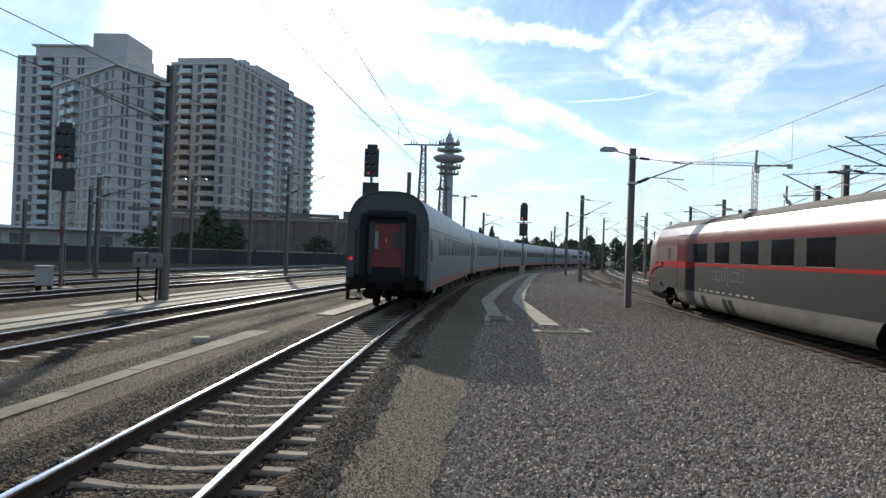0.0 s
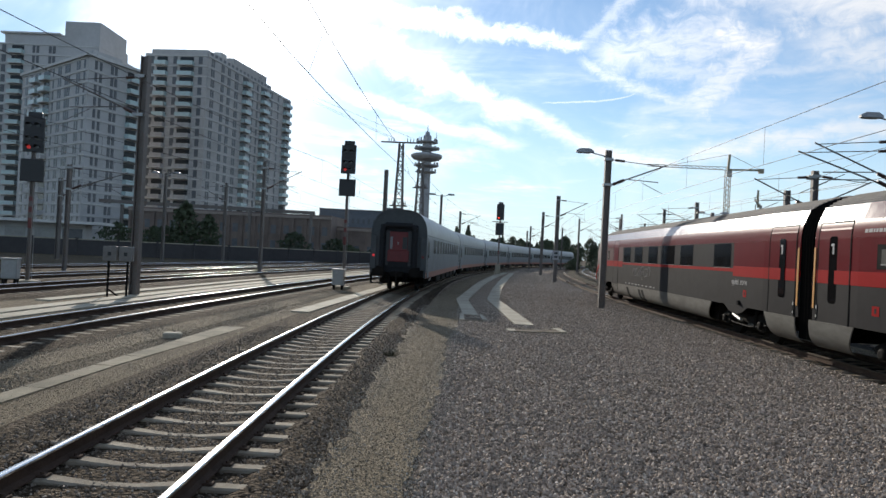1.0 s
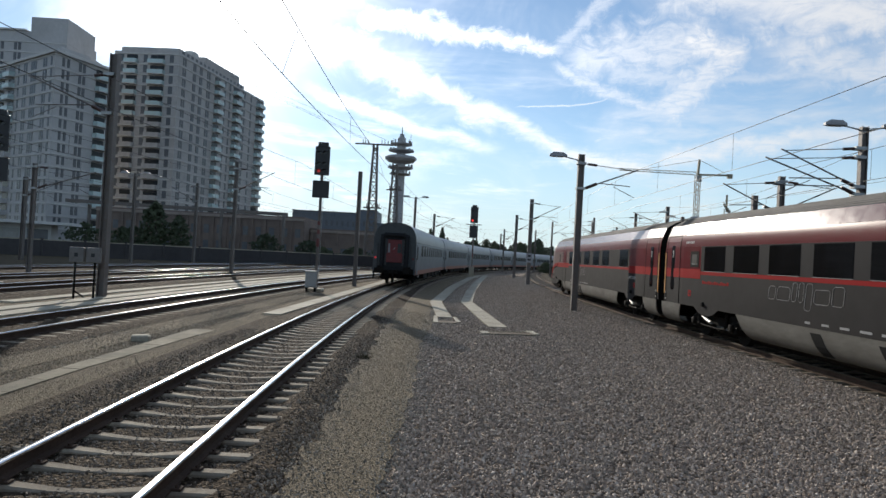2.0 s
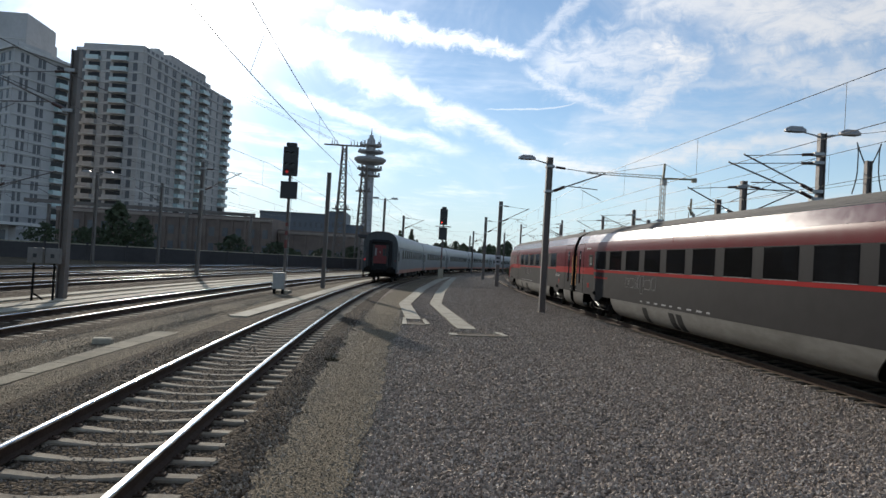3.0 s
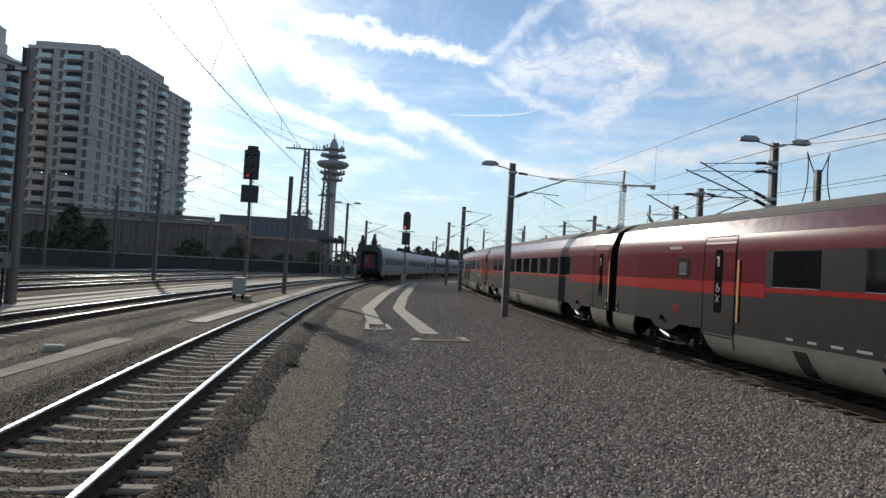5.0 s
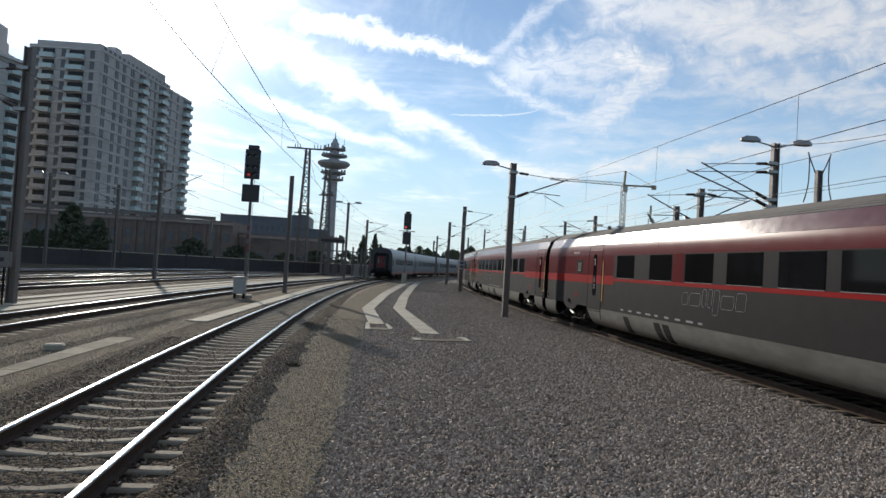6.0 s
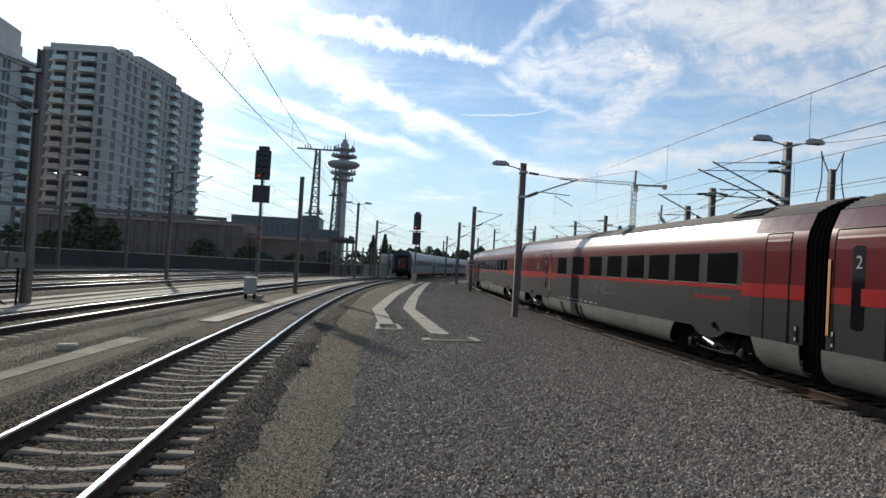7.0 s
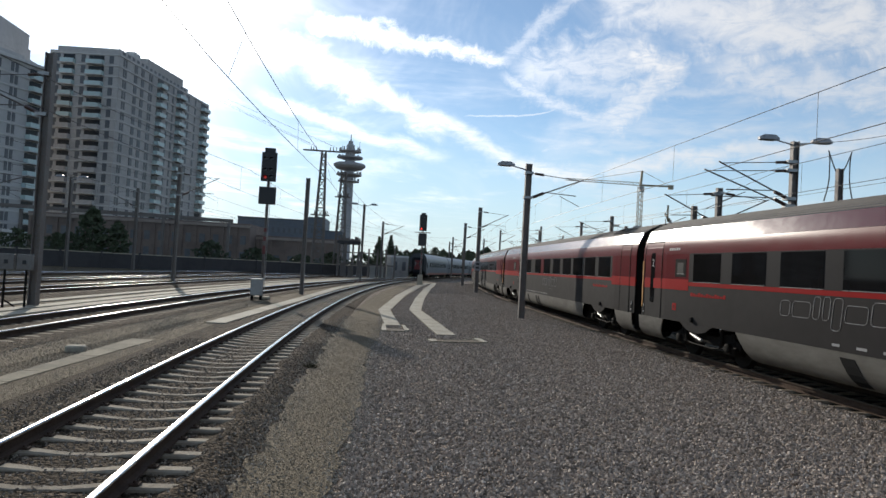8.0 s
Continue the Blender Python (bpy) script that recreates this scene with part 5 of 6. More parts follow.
for a, b in (((-64.0, 230.5, 60.4), (-8.2, 110.4, 21.1)), ((-63.0, 228.0, 60.4), (-7.6, 110.4, 21.1)), ((-62.5, 226.0, 60.4), (-4.2, 110.4, 21.1))):
    part("wire", Shape().tube(a, b, 0.025, sides=5), WIRE, feeder)


def lattice_mast(x, y, height, base, top, cross):
    """A square lattice tower with cross bracing and a cross arm."""
    m = thing("lattice_mast", "dark steel lattice mast with cross arm", "mast", pose(x, y, -0.1, 0, 0, -4), group="lattice masts")
    corner = lambda i, z: Vector(((-1, 1, 1, -1)[i] * (base + (top - base) * z / height) / 2, (-1, -1, 1, 1)[i] * (base + (top - base) * z / height) / 2, z))
    for i in range(4):
        part("leg", Shape().bar(corner(i, 0), corner(i, height), 0.2, 0.2), MAST_STEEL, m)
    n = 13
    for k in range(n):
        z0, z1 = height * k / n, height * (k + 1) / n
        for i in range(4):
            a, b = (i, (i + 1) % 4) if k % 2 else ((i + 1) % 4, i)
            part("brace", Shape().bar(corner(a, z0), corner(b, z1), 0.11, 0.11), MAST_STEEL, m)
            part("brace", Shape().bar(corner(a, z1), corner(b, z1), 0.1, 0.1), MAST_STEEL, m)
    for z, half in cross:
        arm_shape = Shape().bar((-half, 0, z), (half, 0, z), 0.28, 0.22)
        part("cross_arm", arm_shape, MAST_STEEL, m)
        for px in (-0.62, -0.5, -0.38, 0.3, 0.45, 0.6, 0.75):
            part("insulator", Shape().tube((px * half, 0, z + 0.1), (px * half, 0, z + 0.75), 0.09, 0.05, sides=6), INSULATOR, m)
    return m


lattice_mast(-5.93, 110.5, 20.4, 1.9, 0.6, ((20.4, 3.4), (9.8, 1.5)))
lattice_mast(-2.68, 121.0, 18.5, 2.0, 0.8, ((14.0, 1.4),))


def signal(x, y, turn, top, head_h, head_w, plate_h, lit, label, cabinet=True, back=False, lamp=None):
    """A colour-light signal: post, head with hood, lower board."""
    s = thing("railway_signal", label, "signal", pose(x, y, -0.1, 0, 0, turn), group="railway signals")
    top += 0.1
    part("post", beam_post(top - head_h * 0.4, 0.14, 0.14, 0.02), MAST_STEEL, s)
    head = part("signal_head", Shape().box(-head_w / 2, head_w / 2, -0.14, -0.08, top - head_h, top, 0.02).box(-head_w / 2 + 0.08, head_w / 2 - 0.08, -0.08, 0.2, top - head_h + 0.08, top - 0.08, 0.03).box(-0.28, 0.28, -0.1, 0.15, top, top + 0.24, 0.02), DARK, s, "black signal board")
    for k, (px, pz) in enumerate(((-0.2, 0.24), (0.2, 0.24), (-0.2, 0.62), (0.2, 0.62), (-0.2, 0.86), (0.2, 0.86))):
        on = k == lit
        cx, cz = px * head_w, top - pz * head_h
        part("signal_lens", Shape().tube((cx, -0.14, cz), (cx, -0.17, cz), 0.08, sides=14), (lamp or SIGNAL_RED) if on else LENS, head, "lit red lens" if on else "")
        part("hood", Shape().loft([[(cx + 0.12 * math.cos(a), -0.14, cz + 0.12 * math.sin(a)) for a in (0.2, 0.9, 1.57, 2.24, 2.94)], [(cx + 0.12 * math.cos(a), -0.38, cz + 0.11 * math.sin(a)) for a in (0.2, 0.9, 1.57, 2.24, 2.94)]], caps=False, closed=False), DARK, head)
    low = top - head_h - 0.3
    part("signal_board", Shape().box(-head_w / 2 - 0.05, head_w / 2 + 0.05, -0.16, -0.1, low - plate_h, low, 0.02).box(-0.2, 0.2, -0.1, 0.1, low - plate_h + 0.1, low - 0.1), DARK, s, "square black indicator board")
    part("mast_plate", Shape().box(-0.075, 0.075, -0.105, -0.08, 2.5, 3.9), RED_WHITE, s, "red and white mast plate")
    for k in (0, 1):
        part("plate_band", Shape().box(-0.075, 0.075, -0.111, -0.106, 2.95 + k * 0.5, 3.2 + k * 0.5), MAST_STEEL, s)
    part("ladder", Shape().tube((0.1, 0.2, 0.15), (0.1, 0.2, top - 0.5), 0.012, sides=6).tube((-0.1, 0.2, 0.15), (-0.1, 0.2, top - 0.5), 0.012, sides=6), GALV, s)
    part("foundation", Shape().box(-0.4, 0.4, -0.4, 0.4, -0.3, 0.2, 0.03), CONCRETE, s)
    if cabinet:
        c = thing("signal_cabinet", "light grey equipment cabinet on a low stand", "cabinet", pose(x - 0.12, y - 1.0, -0.1, 0, 0, turn + 4), group="signal cabinets")
        part("body", Shape().box(-0.3, 0.3, -0.25, 0.25, 0.3, 1.12, 0.02), CABINET, c)
        part("lid", Shape().box(-0.34, 0.34, -0.29, 0.29, 1.12, 1.18, 0.015), CABINET, c)
        part("cabinet_door", Shape().box(-0.25, 0.25, -0.265, -0.25, 0.36, 1.06), CABINET, c)
        for px in (-0.22, 0.22):
            part("leg", Shape().box(px - 0.05, px + 0.05, -0.2, 0.2, -0.1, 0.3), BOGIE, c)
    return s


signal(-4.85, 36.95, -3, 7.95, 1.6, 0.82, 0.95, 4, "tall railway signal showing red, with grey cabinet beside it", lamp=SIGNAL_DIM)
second = signal(8.08, 79.7, -8, 8.45, 1.95, 0.9, 1.5, 4, "railway signal showing red beside the grey train", cabinet=False)
part("cross_bar", Shape().box(-0.95, 0.95, -0.1, -0.02, 6.36, 6.46), MAST_STEEL, second)
part("base_cover", Shape().box(-0.3, 0.3, -0.75, -0.42, 0, 1.3, 0.03), CONCRETE, second, "pale signal base cover")
signal(-17.8, 29.6, 12, 7.3, 1.55, 0.85, 1.0, 4, "railway signal showing red in the yard", lamp=SIGNAL_DIM)

BOX_GREY = material("weathered_box_grey", (0.17, 0.16, 0.15), 0.65, vary=0.35, grain=9, stain=2)
box_stand = thing("switch_box", "grey switch boxes on a thin steel stand", "box", pose(-11.7, 25.0, -0.1, 0, 0, 10))
part("stand", Shape().tube((-0.33, 0, 0), (-0.33, 0, 1.5), 0.04).tube((0.33, 0, 0), (0.33, 0, 1.5), 0.04).tube((-0.33, 0, 0.35), (0.1, 0.2, 0.0), 0.03), BOGIE, box_stand)
for px in (-0.28, 0.28):
    unit = part("box", Shape().box(px - 0.24, px + 0.24, -0.12, 0.12, 1.4, 1.95, 0.02), BOX_GREY, box_stand)
    part("socket", Shape().box(px - 0.06, px + 0.06, -0.15, -0.12, 1.6, 1.74), DARK, unit)

# ---------------------------------------------------------------- far structures
BROWN_WALL = material("brown_render", (0.47, 0.445, 0.43), 0.85, vary=0.3, grain=1.2, stain=0.15)
GREY_WALL = material("grey_facade", (0.48, 0.47, 0.465), 0.8, vary=0.2, grain=1.0, stain=0.12)
PALE_WALL = material("pale_ledge", (0.58, 0.57, 0.55), 0.8, vary=0.2)
BALCONY = material("pale_green_balcony_glass", (0.46, 0.58, 0.58), 0.25, vary=0.15)
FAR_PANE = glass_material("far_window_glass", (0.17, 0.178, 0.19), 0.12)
# FAR_PANE made darker: the shade inside the balcony recesses is put in its colour
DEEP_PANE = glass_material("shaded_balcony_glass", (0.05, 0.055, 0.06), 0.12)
DARK_WALL = material("dark_noise_wall", (0.055, 0.05, 0.05), 0.8, vary=0.3, grain=2, stain=0.3)
BRICK = material("old_brick", (0.20, 0.15, 0.125), 0.85, vary=0.4, grain=5, stain=0.3)
PALE_BRICK = material("pale_cornice_brick", (0.32, 0.26, 0.22), 0.85, vary=0.3, grain=5, stain=0.5)
HALL = material("blue_grey_cladding", (0.12, 0.14, 0.17), 0.6, vary=0.15, grain=1)
TOWER = material("tower_concrete", (0.36, 0.36, 0.37), 0.8, vary=0.2, grain=0.3, stain=0.05)
YELLOW_STEEL = material("crane_steel", (0.30, 0.26, 0.18), 0.6, vary=0.2)


def face_box(a, b, u0, u1, z0, z1, out0, out1):
    """A block on the face from a to b: u along it, out from it."""
    a, b = Vector((*a, 0)), Vector((*b, 0))
    d = (b - a).normalized()
    n = Vector((d.y, -d.x, 0))
    p = [a + d * u + n * o for u, o in ((u0, out0), (u1, out0), (u1, out1), (u0, out1))]
    return Shape().loft([[(q.x, q.y, z0) for q in reversed(p)], [(q.x, q.y, z1) for q in reversed(p)]])


def facade(building, a, b, z0, floors, storey, plan, wall_mat, pale_from=0):
    """Ledges, windows and balconies of one face; plan: (place along the face, width, 'w' or 'b')."""
    length = math.hypot(b[0] - a[0], b[1] - a[1])
    ang = math.degrees(math.atan2(b[1] - a[1], b[0] - a[0]))
    for k in range(floors + 1):
        part("ledge", face_box(a, b, 0.1, length - 0.1, z0 + k * storey - 0.18, z0 + k * storey + 0.12, 0.0, 0.22), PALE_WALL, building)
    made = {}
    d = Vector((b[0] - a[0], b[1] - a[1], 0)).normalized()
    for k in range(floors):
        for u, wide, kind in plan:
            key = (wide, kind)
            if key not in made:
                s = Shape()
                if kind == "w":
                    s.box(-wide / 2, wide / 2, -0.1, 0.05, 0.55, 2.65)
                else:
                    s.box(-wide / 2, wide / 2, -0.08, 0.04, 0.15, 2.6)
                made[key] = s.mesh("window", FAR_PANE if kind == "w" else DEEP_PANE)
                if kind == "b":
                    q = Shape().box(-wide / 2 - 0.2, wide / 2 + 0.2, -1.5, -0.05, -0.12, 0.1)
                    made[key, 1] = q.mesh("balcony", PALE_WALL)
                    q = Shape().box(-wide / 2 - 0.2, wide / 2 + 0.2, -1.54, -1.46, 0.1, 1.15).box(-wide / 2 - 0.2, -wide / 2 - 0.12, -1.46, -0.05, 0.1, 1.15).box(wide / 2 + 0.12, wide / 2 + 0.2, -1.46, -0.05, 0.1, 1.15)
                    made[key, 2], made[key, 3] = q.mesh("parapet", BALCONY), q.mesh("parapet", wall_mat)
            p = Vector((*a, z0 + k * storey)) + d * u
            m = pose(p.x, p.y, p.z, 0, 0, ang)
            part("window", made[key], FAR_PANE, building, at=m)
            if kind == "b":
                bal = part("balcony", made[key, 1], PALE_WALL, building, at=m)
                part("parapet", made[key, 2 if k >= pale_from else 3], BALCONY, bal)


def block(building, corners, z0, z1, mat, name="wall"):
    return part(name, Shape().loft([[(x, y, z0) for x, y in corners], [(x, y, z1) for x, y in corners]]), mat, building)


# the block nearer the camera and its tower
flats = thing("apartment_building", "grey apartment tower block with pale balconies, seen in shade", "building", group="apartment towers")
A0, A1, A2, A3 = (-118.2, 189.5), (-86.6, 164.1), (-80.3, 179.2), (-108.0, 203.0)
block(flats, [A0, A1, A2, A3], -0.5, 46.3, GREY_WALL)
block(flats, [(-119.2, 189.6), (-86.4, 163.0), (-79.2, 179.4), (-107.9, 204.2)], 46.31, 47.0, PALE_WALL, "roof")
block(flats, [(-109, 188), (-90, 172.5), (-86.5, 181), (-103, 195)], 47.01, 50.2, GREY_WALL, "penthouse")
block(flats, [(-92.5, 174), (-87.3, 169.5), (-84.0, 178.5), (-88, 182)], 47.01, 48.3, PALE_WALL, "roof_hood")
facade(flats, A0, A1, 4.0, 14, 3.0, [(3, 1.4, "w"), (6.5, 1.2, "w"), (10.5, 3.6, "b"), (16.5, 3.6, "b"), (20.6, 0.7, "w"), (23.8, 0.7, "w"), (25.0, 0.7, "w"), (28.0, 0.7, "w"), (29.1, 0.7, "w"), (30.2, 0.7, "w"), (34.6, 0.7, "w"), (35.8, 0.7, "w"), (38.6, 0.8, "w")], GREY_WALL, 9)
facade(flats, A1, A2, 4.0, 14, 3.0, [(2.2, 0.7, "w"), (3.6, 0.7, "w"), (7.0, 0.8, "w"), (8.2, 0.8, "w"), (13.6, 3.4, "b")], GREY_WALL)
high = thing("apartment_building", "tall brown-grey apartment tower with stacked balconies", "building", group="apartment towers")
T0, T1, T2, T3 = (-135.6, 199), (-101.5, 197.7), (-101, 219), (-135, 220)
block(high, [T0, T1, T2, T3], -0.5, 58.2, GREY_WALL)
block(high, [(-131, 200.5), (-102, 199), (-102, 217), (-131, 218)], 58.2, 61.5, GREY_WALL, "penthouse")
block(high, [(-132, 199.8), (-114, 198.9), (-114, 218), (-132, 219)], 61.51, 62.0, PALE_WALL, "roof")
block(high, [(-112, 198.2), (-101.4, 197.6), (-101.2, 214), (-112, 215)], 58.21, 65.3, GREY_WALL, "lift_house")
facade(high, T0, T1, 4.0, 18, 3.0, [(2.0, 1.2, "w"), (5.6, 1.2, "w"), (9.8, 3.6, "b"), (14.6, 0.8, "w"), (15.8, 0.8, "w"), (19.5, 0.8, "w"), (20.7, 0.8, "w")], GREY_WALL)
# the block behind which the sun stands
flats_b = thing("apartment_building", "brown-grey apartment high-rise with pale balcony fronts", "building", group="apartment towers")
B0, B1, B2, B3 = (-86.9, 195.8), (-67.7, 193.2), (-55.8, 250.2), (-75.5, 254)
block(flats_b, [B0, B1, B2, B3], -0.5, 56.6, BROWN_WALL)
block(flats_b, [(-85.5, 197), (-68.3, 194.8), (-59.8, 236), (-77, 239)], 56.6, 58.2, BROWN_WALL, "parapet_storey")
block(flats_b, [(-81, 212), (-65.5, 210), (-60.6, 232), (-76, 234)], 58.21, 60.4, BROWN_WALL, "penthouse")
facade(flats_b, B0, B1, 5.0, 17, 3.0, [(2.2, 1.4, "w"), (5.4, 3.2, "b"), (9.4, 1.2, "w"), (13.0, 4.2, "b"), (17.2, 1.2, "w")], BROWN_WALL, 11)
facade(flats_b, B1, B2, 5.0, 17, 3.0, [(2.4, 0.7, "w"), (3.5, 0.7, "w"), (8.6, 1.6, "w"), (12.4, 1.6, "w"), (16.5, 0.8, "w"), (17.7, 0.8, "w"), (23.0, 3.6, "b"), (28, 0.9, "w"), (31.5, 0.9, "w"), (36.0, 4.2, "b"), (41.0, 0.9, "w"), (42.4, 0.9, "w"), (47.5, 0.9, "w"), (54.2, 4.6, "b")], BROWN_WALL)
for k in range(16):
    part("roof_slot", face_box((-68.3, 194.8), (-59.8, 236), 1.5 + 2.5 * k, 2.9 + 2.5 * k, 56.95, 57.9, 0.0, 0.05), FAR_PANE, flats_b)
block(flats_b, [(-69.5, 203), (-67, 202.7), (-66.4, 206), (-69, 206.4)], 58.21, 60.0, PALE_WALL, "roof_hut")
block(flats_b, [(-90, 190), (-64, 187), (-52, 252), (-78, 256)], -0.5, 4.2, BROWN_WALL, "plinth")

# low wall, shelter, sheds
wall_line = [(-75, 56), (-43, 72), (-22, 86), (-2, 107), (8, 128)]
low_wall = thing("boundary_wall", "dark low wall along the far tracks", "wall", kind="structure")
for (x0, y0), (x1, y1) in zip(wall_line[:-1], wall_line[1:]):
    length = math.hypot(x1 - x0, y1 - y0)
    n = max(1, round(length / 4.0))
    for k in range(n):
        p, q = Vector((x0, y0, 0)).lerp(Vector((x1, y1, 0)), k / n), Vector((x0, y0, 0)).lerp(Vector((x1, y1, 0)), (k + 0.97) / n)
        part("panel", Shape().bar((p.x, p.y, 0.75), (q.x, q.y, 0.75), 0.14, 1.8), DARK_WALL, low_wall)
        part("post", Shape().box(p.x - 0.14, p.x + 0.14, p.y - 0.14, p.y + 0.14, -0.2, 1.9), DARK_WALL, low_wall)
        part("coping", Shape().bar((p.x, p.y, 1.72), (q.x, q.y, 1.72), 0.22, 0.1), CONCRETE, low_wall)

shelter = thing("platform_shelter", "long low platform building with flat pale roof", "building")
a, b = (-92, 68), (-40.5, 84)
part("roof", face_box(a, b, 0, 53.5, 3.5, 3.85, -6, 1.2), PALE_WALL, shelter, "flat pale roof slab")
part("wall", face_box(a, b, 0.5, 51, -0.3, 3.49, -5, -0.6), GREY_WALL, shelter)
for k in range(16):
    part("window", face_box(a, b, 2 + k * 3.1, 4.2 + k * 3.1, 1.4, 2.9, -0.6, -0.5), CABINET if k % 3 else FAR_PANE, shelter)

def shed(name, label, corners, z1, mat, cols=0, rows=1, storey=3.0):
    s = thing(name, label, "building")
    block(s, corners, -0.5, z1, mat)
    block(s, [(x * 1.003, y * 0.999) for x, y in corners], z1 + 0.005, z1 + 0.35, PALE_WALL if mat is CABINET else mat, "roof")
    (x0, y0), (x1, y1) = corners[0], corners[1]
    length = math.hypot(x1 - x0, y1 - y0)
    for r in range(rows):
        for c in range(cols):
            u = (c + 0.3) * length / cols
            part("window", face_box((x0, y0), (x1, y1), u, u + length / cols * 0.4, 1.2 + r * storey, 1.2 + r * storey + storey * 0.55, 0, 0.06), FAR_PANE, s)
    if mat is BRICK:
        for c in range(cols + 1):
            u = min(max(c * length / cols, 0.35), length - 0.35)
            part("pilaster", face_box((x0, y0), (x1, y1), u - 0.3, u + 0.3, -0.3, z1 - 0.6, 0.0, 0.3), BRICK, s)
        part("cornice", face_box((x0, y0), (x1, y1), 0, length, z1 - 0.6, z1, 0.0, 0.4), PALE_BRICK, s, "pale brick cornice")
    return s


shed("brick_building", "long old brick railway building behind the wall", [(-72, 158), (-23.5, 154), (-22.5, 170), (-71, 174)], 9.2, BRICK, 16, 2, 3.6)
shed("brick_building", "low brown brick shed behind the wall", [(-23, 160), (-3.5, 158), (-3, 172), (-22.5, 174)], 7.0, BRICK, 6, 1)
shed("office_building", "distant blue-grey office building", [(-45, 262), (-20, 260), (-19, 285), (-44, 287)], 17.2, HALL, 12, 4, 3.6)
shed("office_building", "distant blue-grey office building with stepped roof", [(-19.8, 262), (-12, 262), (-11, 285), (-18.8, 286)], 18.6, HALL, 4, 4, 3.8)
shed("office_building", "distant low blue-grey hall", [(-11.8, 264), (-5, 263.5), (-4, 285), (-11, 286)], 13.8, HALL, 8, 3, 3.6)
shed("platform_house", "pale grey container house beside the track", [(6.8, 122.5), (10.2, 124.2), (9.4, 127.5), (6.0, 125.8)], 3.6, CABINET, 2, 1)
pipe = thing("pipe_bridge", "long level pipe bridge on posts", "bridge")
part("deck", Shape().bar((-70, 140, 9.6), (-25.5, 143, 9.4), 1.2, 0.7), MAST_STEEL, pipe)
for x in (-66, -52, -39, -26):
    part("post", Shape().box(x - 0.25, x + 0.25, 141.2, 141.8, -0.3, 9.1), MAST_STEEL, pipe)
gantry = thing("loading_gantry", "dark open steel frame with flat roof in the yard", "gantry")
part("roof", Shape().box(-2.6, 0.9, 100, 106, 5.0, 5.4), DARK_WALL, gantry)
clutter = random.Random(21)
for k in range(12):
    x, y = -2.3 + 0.27 * k, 100.3 + clutter.uniform(0, 1.2)
    part("fitting", Shape().box(x - 0.16, x + 0.16, y - 0.16, y + 0.16, 5.4, 5.4 + clutter.uniform(0.25, 0.9), 0.03), MAST_STEEL, gantry)
for x in (-2.4, -1.3, -0.2, 0.7):
    for y in (100.3, 105.7):
        part("column", Shape().box(x - 0.14, x + 0.14, y - 0.14, y + 0.14, -0.3, 5.0), MAST_STEEL, gantry)
for z in (1.9, 3.6):
    part("beam", Shape().box(-2.6, 6.2, 99.8, 100.05, z, z + 0.16), MAST_STEEL, gantry)
for x in (2.2, 3.5, 4.8, 6.1):
    part("column", Shape().box(x - 0.12, x + 0.12, 99.8, 100.04, -0.2, 4.4), MAST_STEEL, gantry)
for x in (-1.6, -0.4, 0.9, 2.9, 4.2, 5.4):
    part("cubicle", Shape().box(x - 0.4, x + 0.4, 100.6, 101.4, -0.2, clutter.uniform(1.6, 2.6), 0.04), MAST_STEEL if x < 1 else CABINET, gantry)

# radio tower
radio = thing("radio_tower", "distant grey concrete radio tower with round platforms", "tower", pose(-11.5, 778, -1))
part("shaft", Shape().turn([(6.6, 0), (5.8, 60), (5.4, 135), (3.8, 135.5), (3.6, 141)]), TOWER, radio, smooth=False)
for prof in ([(5.4, 95.4), (12.2, 96.6), (12.4, 97.7), (5.4, 97.9)], [(5.4, 101.8), (9.0, 102.4), (14.6, 104.2), (14.8, 105.6), (14.4, 105.7), (14.2, 104.9), (5.4, 104.6)],
             [(5.4, 108.9), (9.5, 110.2), (15.5, 111.8), (18.4, 114.6), (18.6, 116.6), (17.0, 117.9), (8.0, 119.6), (5.4, 119.7)],
             [(5.4, 122.0), (9.0, 122.6), (14.9, 124.0), (15.1, 125.6), (14.7, 125.7), (14.5, 124.8), (5.4, 124.6)], [(5.4, 130.4), (12.6, 131.6), (12.8, 132.6), (5.4, 133.0)]):
    part("platform", Shape().turn(prof), TOWER, radio, "round platform")
rng = random.Random(12)
for z, r in ((97.8, 11.0), (104.8, 13.2), (124.8, 13.4), (124.8, 12.2), (132.7, 11.6)):
    for k in range(9):
        w = k * 0.7 + rng.uniform(-0.2, 0.2)
        h = rng.uniform(1.4, 4.2)
        part("dish", Shape().tube((r * math.cos(w), r * math.sin(w), z), (r * math.cos(w), r * math.sin(w), z + h), rng.uniform(0.5, 1.3), sides=8), TOWER, radio)
part("drum", Shape().turn([(4.8, 134.0), (4.8, 139.5), (3.0, 140.5), (2.4, 144.5)]), TOWER, radio)
part("antenna", Shape().tube((0, 0, 140), (0, 0, 153), 0.9, 0.3), MAST_STEEL, radio)
for x in (10.5, 8.8, -9.5):
    part("antenna", Shape().tube((x, 0, 133), (x, 0, 145 if x > 9 else 139), 0.4, 0.2), MAST_STEEL, radio)

